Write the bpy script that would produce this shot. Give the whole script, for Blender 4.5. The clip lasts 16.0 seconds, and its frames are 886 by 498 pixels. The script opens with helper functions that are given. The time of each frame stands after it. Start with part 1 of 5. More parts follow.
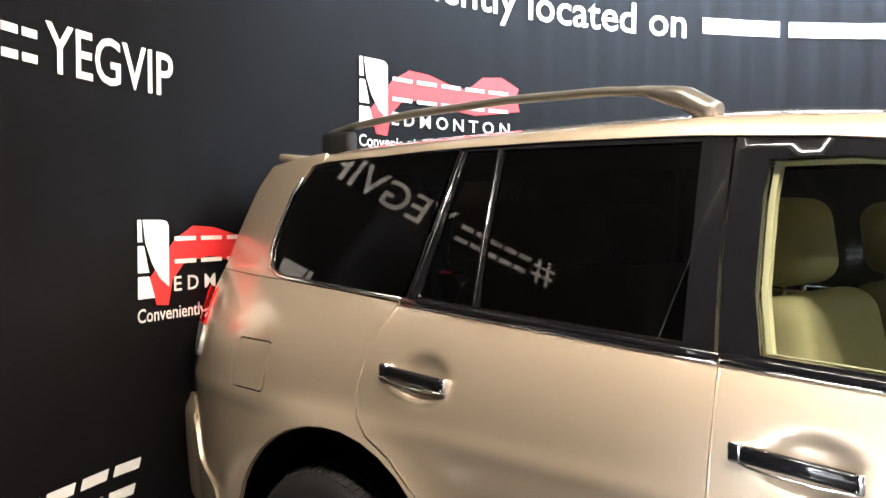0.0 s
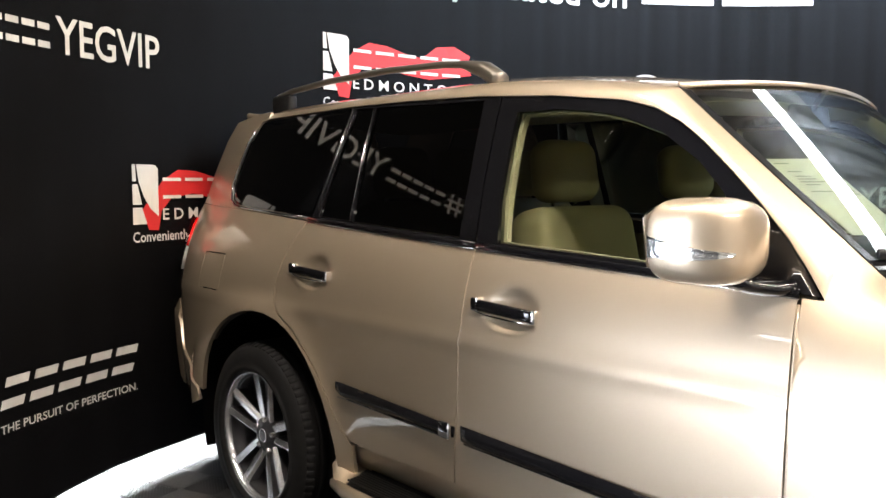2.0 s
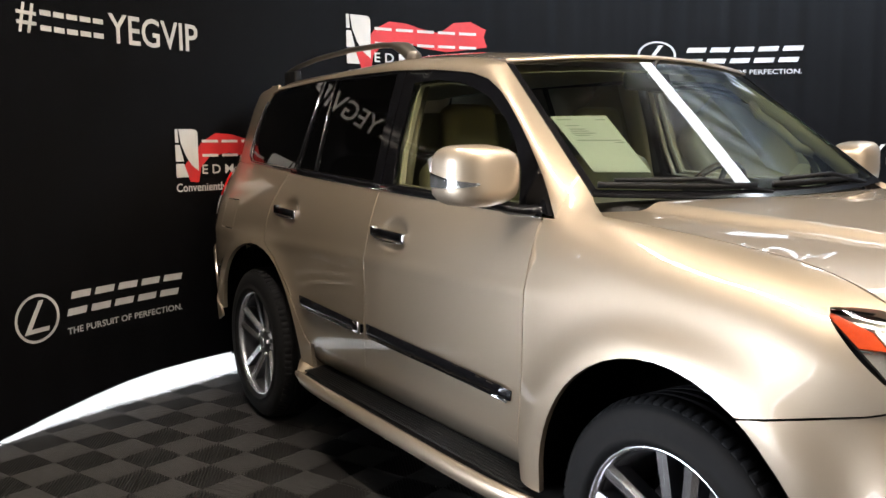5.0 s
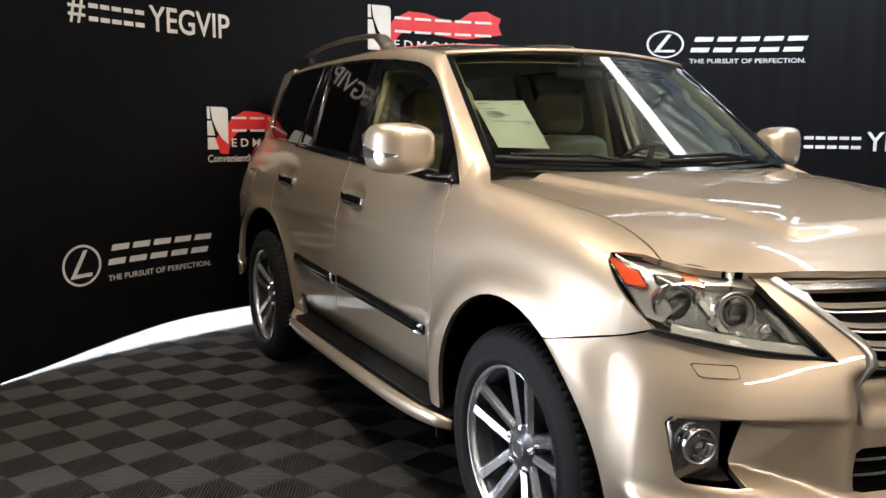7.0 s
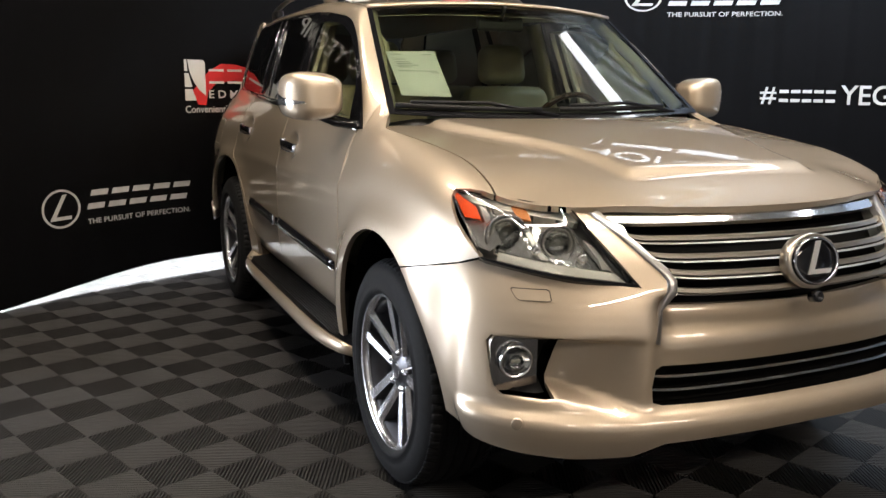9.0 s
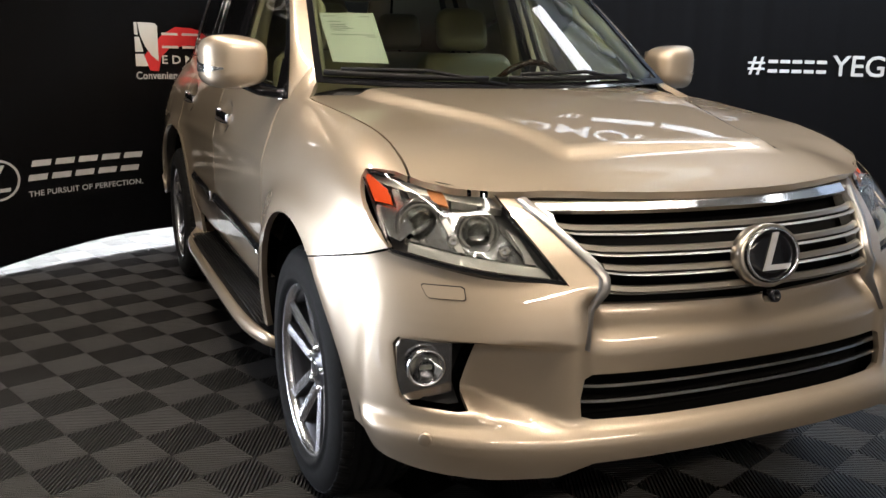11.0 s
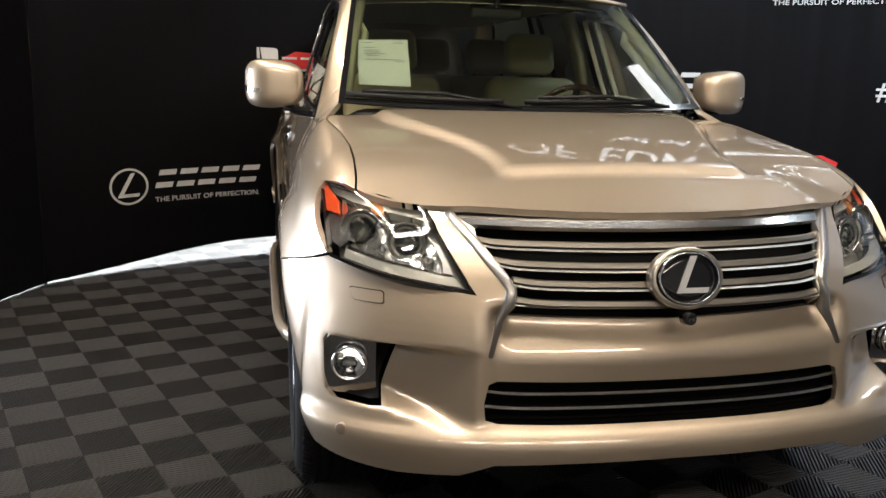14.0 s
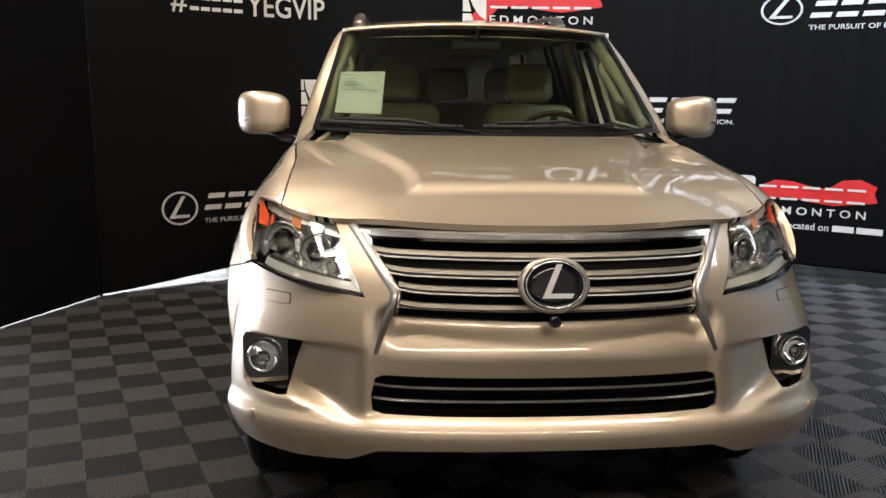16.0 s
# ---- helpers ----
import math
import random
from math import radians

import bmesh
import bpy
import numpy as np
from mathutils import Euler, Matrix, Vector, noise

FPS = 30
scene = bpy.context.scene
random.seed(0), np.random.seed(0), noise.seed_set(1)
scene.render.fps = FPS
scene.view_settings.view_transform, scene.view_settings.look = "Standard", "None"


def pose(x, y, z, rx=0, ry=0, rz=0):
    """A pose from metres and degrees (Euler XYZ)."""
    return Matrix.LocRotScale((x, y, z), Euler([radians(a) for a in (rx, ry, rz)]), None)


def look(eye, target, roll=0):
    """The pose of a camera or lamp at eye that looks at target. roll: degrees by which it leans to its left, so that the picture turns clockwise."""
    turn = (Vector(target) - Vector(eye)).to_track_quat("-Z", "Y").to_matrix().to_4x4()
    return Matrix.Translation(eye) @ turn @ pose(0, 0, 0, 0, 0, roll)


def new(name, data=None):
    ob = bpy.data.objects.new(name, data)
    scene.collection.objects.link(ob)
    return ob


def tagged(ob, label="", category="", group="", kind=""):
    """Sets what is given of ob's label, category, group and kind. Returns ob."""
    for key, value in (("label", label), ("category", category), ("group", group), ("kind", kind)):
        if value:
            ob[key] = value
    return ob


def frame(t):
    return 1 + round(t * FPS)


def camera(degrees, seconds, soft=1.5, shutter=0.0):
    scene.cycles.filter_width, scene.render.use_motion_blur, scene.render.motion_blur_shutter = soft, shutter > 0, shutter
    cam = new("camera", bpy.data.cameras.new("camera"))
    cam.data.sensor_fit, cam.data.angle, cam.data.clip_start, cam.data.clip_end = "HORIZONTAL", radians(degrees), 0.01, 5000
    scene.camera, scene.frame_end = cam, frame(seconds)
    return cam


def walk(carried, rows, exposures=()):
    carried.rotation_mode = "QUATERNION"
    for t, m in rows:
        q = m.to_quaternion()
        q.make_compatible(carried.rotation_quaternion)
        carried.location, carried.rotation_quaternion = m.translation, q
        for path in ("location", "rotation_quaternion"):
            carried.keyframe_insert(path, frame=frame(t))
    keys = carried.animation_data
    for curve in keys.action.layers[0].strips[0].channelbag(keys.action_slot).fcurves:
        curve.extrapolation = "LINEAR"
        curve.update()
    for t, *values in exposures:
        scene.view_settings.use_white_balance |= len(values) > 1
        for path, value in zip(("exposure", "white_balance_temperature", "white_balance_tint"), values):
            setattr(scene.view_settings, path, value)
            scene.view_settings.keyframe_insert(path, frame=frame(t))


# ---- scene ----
cam = camera(54.5, 16.0)
PATH = [
    (0, (-2.504, 0.807, 1.552), (-1.077, 2.207, 1.478), 0.2),
    (0.5, (-2.498, 0.543, 1.516), (-1.096, 1.966, 1.414), -0.0),
    (1, (-2.603, 0.282, 1.496), (-1.218, 1.718, 1.361), -1.1),
    (1.5, (-2.688, 0.011, 1.488), (-1.325, 1.466, 1.337), -0.8),
    (2, (-2.688, -0.289, 1.47), (-1.363, 1.2, 1.307), 0.0),
    (2.5, (-2.724, -0.487, 1.459), (-1.43, 1.028, 1.28), -0.1),
    (3, (-2.799, -0.7, 1.451), (-1.517, 0.821, 1.244), 0.1),
    (3.5, (-2.78, -0.876, 1.459), (-1.526, 0.666, 1.233), -0.1),
    (4, (-2.694, -1.113, 1.444), (-1.49, 0.467, 1.211), 0.0),
    (4.2, (-2.647, -1.171, 1.434), (-1.467, 0.426, 1.201), -0.2),
    (6.3, (-2.382, -1.982, 1.424), (-1.465, -0.223, 1.173), -0.8),
    (6.5, (-2.366, -2.058, 1.425), (-1.458, -0.294, 1.174), -0.9),
    (7, (-2.322, -2.232, 1.413), (-1.42, -0.469, 1.133), 0.5),
    (7.5, (-2.212, -2.33, 1.416), (-1.315, -0.572, 1.095), 1.1),
    (8, (-2.02, -2.433, 1.399), (-1.158, -0.66, 1.061), 1.3),
    (8.5, (-1.967, -2.565, 1.395), (-1.138, -0.78, 1.039), 0.4),
    (9, (-1.947, -2.696, 1.389), (-1.138, -0.906, 1.011), 0.6),
    (9.5, (-1.855, -2.667, 1.39), (-1.04, -0.883, 0.999), 0.7),
    (10, (-1.708, -2.594, 1.39), (-0.893, -0.812, 0.989), 1.0),
    (10.2, (-1.673, -2.573, 1.38), (-0.858, -0.794, 0.969), 0.9),
    (12.3, (-1.399, -2.467, 1.391), (-0.673, -0.664, 0.921), 2.4),
    (12.5, (-1.337, -2.504, 1.389), (-0.671, -0.673, 0.934), 2.3),
    (13, (-1.263, -2.642, 1.381), (-0.683, -0.777, 0.953), 2.0),
    (13.5, (-1.175, -2.793, 1.392), (-0.656, -0.909, 0.967), 2.1),
    (14, (-1.04, -2.874, 1.399), (-0.632, -0.958, 0.994), 1.4),
    (14.5, (-0.832, -2.942, 1.398), (-0.559, -0.997, 1.02), 1.3),
    (15, (-0.716, -3.027, 1.402), (-0.506, -1.069, 1.05), 0.4),
    (15.5, (-0.607, -3.16, 1.393), (-0.43, -1.199, 1.042), 0.8),
    (16, (-0.494, -3.223, 1.406), (-0.334, -1.26, 1.061), 0.7),
]
EXPOSURES = [(0.0, 1.25), (0.5, 1.10), (1.0, 0.75), (1.5, 0.45), (2.0, 0.2), (2.5, 0.0), (3.0, -0.15), (3.5, -0.25), (4.2, -0.3), (6.3, -0.4), (8.0, -0.42), (10.0, -0.48), (12.5, -0.52), (16.0, -0.50)]
walk(cam, [(t, look(eye, target, roll)) for t, eye, target, roll in PATH], EXPOSURES)

# ---- light, world ----
world = bpy.data.worlds.new("hall_dim")
world.use_nodes = True
world.node_tree.nodes["Background"].inputs[0].default_value = (0.5, 0.55, 0.65, 1)
world.node_tree.nodes["Background"].inputs[1].default_value = 0.02
scene.world = world


def area_lamp(name, m, sx, sy, power, color):
    d = bpy.data.lights.new(name, "AREA")
    d.shape, d.size, d.size_y, d.energy, d.color = "RECTANGLE", sx, sy, power, color
    ob = new(name, d)
    ob.matrix_world = m
    return ob


# ---- materials ----
def mat(name, color, rough=0.5, metal=0.0, coat=0.0, noise_scale=0.0, noise_amt=0.0, bump=0.0, bump_scale=200.0, emit=0.0, trans=0.0, ior=1.45, rough_var=0.0):
    m = bpy.data.materials.new(name)
    m.use_nodes = True
    nt = m.node_tree
    b = nt.nodes["Principled BSDF"]
    b.inputs["Base Color"].default_value = (*color, 1)
    b.inputs["Roughness"].default_value = rough
    b.inputs["Metallic"].default_value = metal
    b.inputs["Coat Weight"].default_value = coat
    b.inputs["Coat Roughness"].default_value = 0.02
    b.inputs["Transmission Weight"].default_value = trans
    b.inputs["IOR"].default_value = ior
    if emit:
        b.inputs["Emission Color"].default_value = (*color, 1)
        b.inputs["Emission Strength"].default_value = emit
    if noise_amt or bump or rough_var:
        tc = nt.nodes.new("ShaderNodeTexCoord")
    if noise_amt or rough_var:
        n1 = nt.nodes.new("ShaderNodeTexNoise")
        n1.inputs["Scale"].default_value, n1.inputs["Detail"].default_value = noise_scale or 5, 5
        nt.links.new(tc.outputs["Object"], n1.inputs["Vector"])
    if noise_amt:
        mix = nt.nodes.new("ShaderNodeMix")
        mix.data_type = "RGBA"
        mix.inputs["A"].default_value = (*[c * (1 - noise_amt) for c in color], 1)
        mix.inputs["B"].default_value = (*[min(1, c * (1 + noise_amt)) for c in color], 1)
        nt.links.new(n1.outputs["Fac"], mix.inputs["Factor"])
        nt.links.new(mix.outputs["Result"], b.inputs["Base Color"])
    if rough_var:
        mr = nt.nodes.new("ShaderNodeMapRange")
        mr.inputs["To Min"].default_value, mr.inputs["To Max"].default_value = max(0.02, rough - rough_var), min(1, rough + rough_var)
        nt.links.new(n1.outputs["Fac"], mr.inputs["Value"])
        nt.links.new(mr.outputs["Result"], b.inputs["Roughness"])
    if bump:
        n2 = nt.nodes.new("ShaderNodeTexNoise")
        n2.inputs["Scale"].default_value, n2.inputs["Detail"].default_value = bump_scale, 3
        nt.links.new(tc.outputs["Object"], n2.inputs["Vector"])
        bp = nt.nodes.new("ShaderNodeBump")
        bp.inputs["Strength"].default_value, bp.inputs["Distance"].default_value = bump, 0.002
        nt.links.new(n2.outputs["Fac"], bp.inputs["Height"])
        nt.links.new(bp.outputs["Normal"], b.inputs["Normal"])
    return m


PAINT = mat("champagne_metallic_paint", (0.455, 0.372, 0.278), 0.45, 0.76, 1.0, 900, 0.12)
PAINT.node_tree.nodes["Principled BSDF"].inputs["Coat IOR"].default_value = 1.78
BLACK_GLOSS = mat("gloss_black_trim", (0.005, 0.005, 0.006), 0.10, 0.0, 0.15, 30, 0.2)
BLACK_PLASTIC = mat("black_grained_plastic", (0.0065, 0.0065, 0.007), 0.5, 0, 0, 30, 0.3, 0.3, 900)
DARK_SHELL = mat("underbody_black", (0.004, 0.004, 0.004), 0.9, 0, 0, 8, 0.3)
RUBBER = mat("tyre_rubber", (0.008, 0.008, 0.0085), 0.75, 0, 0, 40, 0.35, 0.25, 500)
CHROME = mat("chrome", (0.85, 0.85, 0.86), 0.10, 1.0, rough_var=0.02, noise_scale=20)
SATIN = mat("satin_champagne_metal", (0.46, 0.42, 0.36), 0.30, 0.9, 0.4, 300, 0.05)
RAIL = mat("grey_rail_metal", (0.13, 0.117, 0.10), 0.34, 0.6, 0.4, 200, 0.06)
RIM = mat("machined_alloy", (0.70, 0.70, 0.72), 0.26, 0.95, 0.3, 60, 0.06)
RIM_DARK = mat("grey_painted_alloy", (0.07, 0.07, 0.078), 0.35, 0.6, 0.3, 60, 0.1)
LEATHER = mat("cream_leather", (0.42, 0.38, 0.235), 0.45, 0, 0, 14, 0.10, 0.35, 350)
CREAM = mat("cream_trim", (0.55, 0.50, 0.36), 0.6, 0, 0, 10, 0.08, 0.2, 500)
CABIN_DARK = mat("dark_cabin_trim", (0.02, 0.019, 0.018), 0.6, 0, 0, 12, 0.2, 0.3, 500)
WOOD = mat("dark_wood", (0.05, 0.02, 0.012), 0.15, 0, 1.0, 30, 0.5)
PAPER = mat("printed_paper", (0.88, 0.88, 0.87), 0.55, 0, 0, 6, 0.03)
INK = mat("grey_print", (0.30, 0.33, 0.33), 0.6)
RED_LENS = mat("red_lens", (0.55, 0.01, 0.01), 0.1, 0, 1.0)
AMBER_DEEP = mat("amber_bulb", (0.42, 0.16, 0.05), 0.2, 0.2, 0.6, 90, 0.3)
AMBER = mat("amber_lens", (0.60, 0.075, 0.02), 0.12, 0, 1.0, 80, 0.25)
REFLECTOR = mat("lamp_reflector", (0.74, 0.75, 0.74), 0.13, 0.9, 0, 60, 0.25, 1.0, 55)
LAMP_GREY = mat("lamp_housing_grey", (0.33, 0.33, 0.31), 0.25, 0.5, 0.3, 40, 0.2)
SMOKE = mat("pale_lamp_brow", (0.52, 0.51, 0.45), 0.30, 0.55, 0.3, 40, 0.3, 0.6, 60)
FROST = mat("frosted_lamp_strip", (0.31, 0.31, 0.285), 0.3, 0.2, 0.5, 200, 0.1)
BRAKE = mat("brake_steel", (0.25, 0.24, 0.23), 0.4, 1.0, 0, 50, 0.2)
FABRIC = mat("black_backdrop_fabric", (0.0016, 0.0016, 0.0020), 0.60, 0, 0, 3, 0.25, 0.35, 260)
FABRIC.node_tree.nodes["Principled BSDF"].inputs["Specular IOR Level"].default_value = 0.08
RUBBER.node_tree.nodes["Principled BSDF"].inputs["Specular IOR Level"].default_value = 0.2
DARK_SHELL.node_tree.nodes["Principled BSDF"].inputs["Specular IOR Level"].default_value = 0.06
BLACK_PLASTIC.node_tree.nodes["Principled BSDF"].inputs["Specular IOR Level"].default_value = 0.25
DARK_CHROME = mat("dark_chrome", (0.33, 0.33, 0.34), 0.12, 1.0, 0.4, noise_scale=20, rough_var=0.03)
CHROME_SOFT = mat("brushed_chrome", (0.80, 0.79, 0.77), 0.24, 1.0, noise_scale=60, rough_var=0.04)
TRIM_SATIN = mat("grey_satin_trim", (0.40, 0.39, 0.375), 0.33, 0.85, 0.3, 80, 0.05)
HALL_PALE = mat("pale_hall_wall", (0.55, 0.54, 0.52), 0.7, 0, 0, 1.5, 0.15)
PRINT_WHITE = mat("white_print", (0.46, 0.45, 0.425), 0.55, 0, 0, 12, 0.05)
PRINT_GREY = mat("silver_grey_print", (0.38, 0.372, 0.355), 0.55, 0, 0, 12, 0.05)
PRINT_RED = mat("red_print", (0.42, 0.012, 0.014), 0.55, 0, 0, 6, 0.25)
TILE_LIGHT = mat("grey_plastic_tile", (0.050, 0.048, 0.047), 0.45, 0, 0, 9, 0.18, 0.2, 300)
TILE_DARK = mat("charcoal_plastic_tile", (0.016, 0.015, 0.0145), 0.5, 0, 0, 9, 0.25, 0.2, 300)
CONCRETE = mat("pale_concrete", (0.62, 0.62, 0.60), 0.7, 0, 0, 3, 0.1, 0.3, 80)
HALL_WALL = mat("dark_hall_wall", (0.06, 0.06, 0.065), 0.7, 0, 0, 2, 0.2)
STEEL = mat("painted_roof_steel", (0.10, 0.095, 0.085), 0.55, 0.2, 0, 4, 0.2)
DECK = mat("corrugated_roof_deck", (0.17, 0.155, 0.13), 0.5, 0.2, 0, 2, 0.2)
TUBE = mat("lit_strip_lamp", (0.97, 0.98, 1.0), 0.5, emit=14.0)
BADGE = mat("silver_badge_metal", (0.62, 0.62, 0.62), 0.3, 0.5, 0.5)
DAY = mat("unseen_bay_day", (0.92, 0.96, 1.0), 0.5, emit=1.2)


def glass(name, tint, rough=0.0):
    m = bpy.data.materials.new(name)
    m.use_nodes = True
    nt = m.node_tree
    nt.nodes.remove(nt.nodes["Principled BSDF"])
    tr, gl, mx, fr = (nt.nodes.new(k) for k in ("ShaderNodeBsdfTransparent", "ShaderNodeBsdfGlossy", "ShaderNodeMixShader", "ShaderNodeFresnel"))
    tr.inputs["Color"].default_value = (*tint, 1)
    gl.inputs["Roughness"].default_value = rough
    fr.inputs["IOR"].default_value = 1.6
    nt.links.new(fr.outputs[0], mx.inputs[0])
    nt.links.new(tr.outputs[0], mx.inputs[1])
    nt.links.new(gl.outputs[0], mx.inputs[2])
    nt.links.new(mx.outputs[0], nt.nodes["Material Output"].inputs["Surface"])
    return m


GLASS_CLEAR = glass("clear_green_glass", (0.43, 0.48, 0.405))
GLASS_DARK = glass("privacy_glass", (0.035, 0.035, 0.04))
GLASS_LENS = glass("clear_lamp_lens", (0.93, 0.94, 0.93))


# ---- mesh tools ----
def part(name, bm, material, parent, label="", smooth=True, kind=""):
    me = bpy.data.meshes.new(name)
    for f in bm.faces:
        f.smooth = smooth
    bm.to_mesh(me)
    bm.free()
    own = me.attributes.get("own_normal")
    if own:
        # folded edges, marked by slot 1, keep their flat normals
        normals = [None] * len(me.loops)
        for p in me.polygons:
            for i in p.loop_indices:
                normals[i] = p.normal if p.material_index else own.data[me.loops[i].vertex_index].vector
            p.material_index = 0
        me.normals_split_custom_set(normals)
        me.attributes.remove(me.attributes["own_normal"])
    me.materials.append(material)
    ob = new(name, me)
    ob.parent = parent
    if label or kind:
        tagged(ob, label, kind=kind)
    return ob


def thing(name, label, category, group=""):
    return tagged(new(name), label, category, group)


def inside(x, y, poly):
    hit = False
    j = len(poly) - 1
    for i in range(len(poly)):
        (xi, yi), (xj, yj) = poly[i], poly[j]
        if (yi > y) != (yj > y) and x < (xj - xi) * (y - yi) / (yj - yi) + xi:
            hit = not hit
        j = i
    return hit


def dense(poly, sp):
    out = []
    for i, (x, y) in enumerate(poly):
        x2, y2 = poly[(i + 1) % len(poly)]
        n = max(1, int(math.hypot(x2 - x, y2 - y) / sp))
        out += [(x + (x2 - x) * k / n, y + (y2 - y) * k / n) for k in range(n)]
    return out


def patch(poly, f, out, sp=0.05, th=0.012, holes=(), flat=False, exact=False):
    """A panel: the region poly of the surface f(u, v), less the holes, with folded edges th deep. out(p): the way out. exact: shaded by the surface's own normals."""
    outer = dense(poly, sp)
    rings = [outer] + [dense(h, sp) for h in holes]
    pts, edges = [], []
    for ring in rings:
        k = len(pts)
        pts += ring
        edges += [(k + i, k + (i + 1) % len(ring)) for i in range(len(ring))]
    us, vs = [p[0] for p in poly], [p[1] for p in poly]
    if not flat:
        v, row = min(vs) + sp * 0.45, 0
        while v < max(vs):
            u = min(us) + sp * (0.5 if row % 2 else 0.05)
            while u < max(us):
                if inside(u, v, poly) and not any(inside(u, v, h) for h in holes):
                    if min((a - u) ** 2 + (b - v) ** 2 for ring in rings for a, b in ring) > (0.45 * sp) ** 2:
                        pts.append((u, v))
                u += sp
            v += sp * 0.866
            row += 1
    from mathutils.geometry import delaunay_2d_cdt
    vo, _, fo, *_ = delaunay_2d_cdt([Vector(p) for p in pts], edges, [], 0, 1e-6)
    bm = bmesh.new()
    e = 6e-3 if exact else 1e-3
    pos, nor = [], []
    for p in vo:
        c = Vector(f(p.x, p.y))
        n = (Vector(f(p.x + e, p.y)) - Vector(f(p.x - e, p.y))).cross(Vector(f(p.x, p.y + e)) - Vector(f(p.x, p.y - e)))
        n = n.normalized() if n.length > 1e-12 else Vector((0, 0, 1))
        if n.dot(Vector(out(c))) < 0:
            n = -n
        pos.append(c)
        nor.append(n)
    kept = bm.verts.layers.float_vector.new("own_normal") if exact else None
    verts = [bm.verts.new(c) for c in pos]
    if exact:
        for v, n in zip(verts, nor):
            v[kept] = n
    for t in fo:
        cx, cy = sum(vo[i].x for i in t) / 3, sum(vo[i].y for i in t) / 3
        if not inside(cx, cy, poly) or any(inside(cx, cy, h) for h in holes):
            continue
        a, b, c = (pos[i] for i in t)
        n = (b - a).cross(c - a)
        if n.length < 1e-9:
            continue
        tri = t if n.dot(nor[t[0]]) > 0 else t[::-1]
        try:
            bm.faces.new([verts[i] for i in tri])
        except ValueError:
            pass
    if th:
        rim = [ed for ed in bm.edges if len(ed.link_faces) == 1]
        back = {}
        index = {v: i for i, v in enumerate(verts)}
        for ed in rim:
            for v in ed.verts:
                if v not in back:
                    i = index[v]
                    back[v] = bm.verts.new(pos[i] - nor[i] * th)
        for ed in rim:
            loop = ed.link_loops[0]
            a, b = loop.vert, loop.link_loop_next.vert
            bm.faces.new([b, a, back[a], back[b]]).material_index = 1 if exact else 0
            ed.smooth = False
    for v in [v for v in bm.verts if not v.link_faces]:
        bm.verts.remove(v)
    return bm


def rbox(size, r=0.02, seg=3, m=None, shape=None):
    bm = bmesh.new()
    bmesh.ops.create_cube(bm, size=1.0)
    bmesh.ops.scale(bm, vec=size, verts=bm.verts)
    bmesh.ops.bevel(bm, geom=bm.edges[:], offset=min(r, 0.49 * min(size)), segments=seg, profile=0.5, affect="EDGES")
    if shape:
        for v in bm.verts:
            v.co = shape(v.co)
    if m is not None:
        bmesh.ops.transform(bm, matrix=m, verts=bm.verts)
    return bm


def lathe(profile, n=48, m=None, closed=False, caps=True):
    """Turns (radius, along x) round the x axis."""
    bm = bmesh.new()
    rings = []
    for r, a in profile:
        rings.append([bm.verts.new((a, r * math.cos(2 * math.pi * k / n), r * math.sin(2 * math.pi * k / n))) for k in range(n)])
    pairs = list(zip(rings, rings[1:])) + ([(rings[-1], rings[0])] if closed else [])
    for p, q in pairs:
        for k in range(n):
            bm.faces.new((p[k], q[k], q[(k + 1) % n], p[(k + 1) % n]))
    for ring in ([] if closed or not caps else [rings[0], rings[-1]]):
        c = bm.verts.new((ring[0].co.x, 0, 0))
        for k in range(n):
            bm.faces.new((ring[k], ring[(k + 1) % n], c))
    bmesh.ops.recalc_face_normals(bm, faces=bm.faces)
    if m is not None:
        bmesh.ops.transform(bm, matrix=m, verts=bm.verts)
    return bm


def tube(path, r, n=10, ry=None, up=(0, 0, 1)):
    """A rod along path; r and ry: its half widths across and along up, numbers or functions of 0..1."""
    bm = bmesh.new()
    path = [Vector(p) for p in path]
    rings = []
    for i, p in enumerate(path):
        d = (path[min(i + 1, len(path) - 1)] - path[max(i - 1, 0)]).normalized()
        a = d.cross(Vector(up)).normalized()
        b = a.cross(d)
        s = i / (len(path) - 1)
        ra = r(s) if callable(r) else r
        rb = (ry(s) if callable(ry) else ry) if ry is not None else ra
        rings.append([bm.verts.new(p + a * ra * math.cos(2 * math.pi * k / n) + b * rb * math.sin(2 * math.pi * k / n)) for k in range(n)])
    for p, q in zip(rings, rings[1:]):
        for k in range(n):
            bm.faces.new((p[k], q[k], q[(k + 1) % n], p[(k + 1) % n]))
    bm.faces.new(rings[0][::-1])
    bm.faces.new(rings[-1])
    bmesh.ops.recalc_face_normals(bm, faces=bm.faces)
    return bm


def prism(poly, f, th):
    """A solid slab: poly in (u, v), f(u, v, w) for w from 0 to th."""
    bm = bmesh.new()
    a = [bm.verts.new(f(u, v, 0)) for u, v in poly]
    b = [bm.verts.new(f(u, v, th)) for u, v in poly]
    bm.faces.new(a)
    bm.faces.new(b[::-1])
    n = len(poly)
    for i in range(n):
        bm.faces.new((a[i], b[i], b[(i + 1) % n], a[(i + 1) % n]))
    bmesh.ops.recalc_face_normals(bm, faces=bm.faces)
    return bm


def smooth01(x, a, b):
    s = min(1.0, max(0.0, (x - a) / (b - a)))
    return s * s * (3 - 2 * s)


def table(x, keys, values):
    return float(np.interp(x, keys, values))


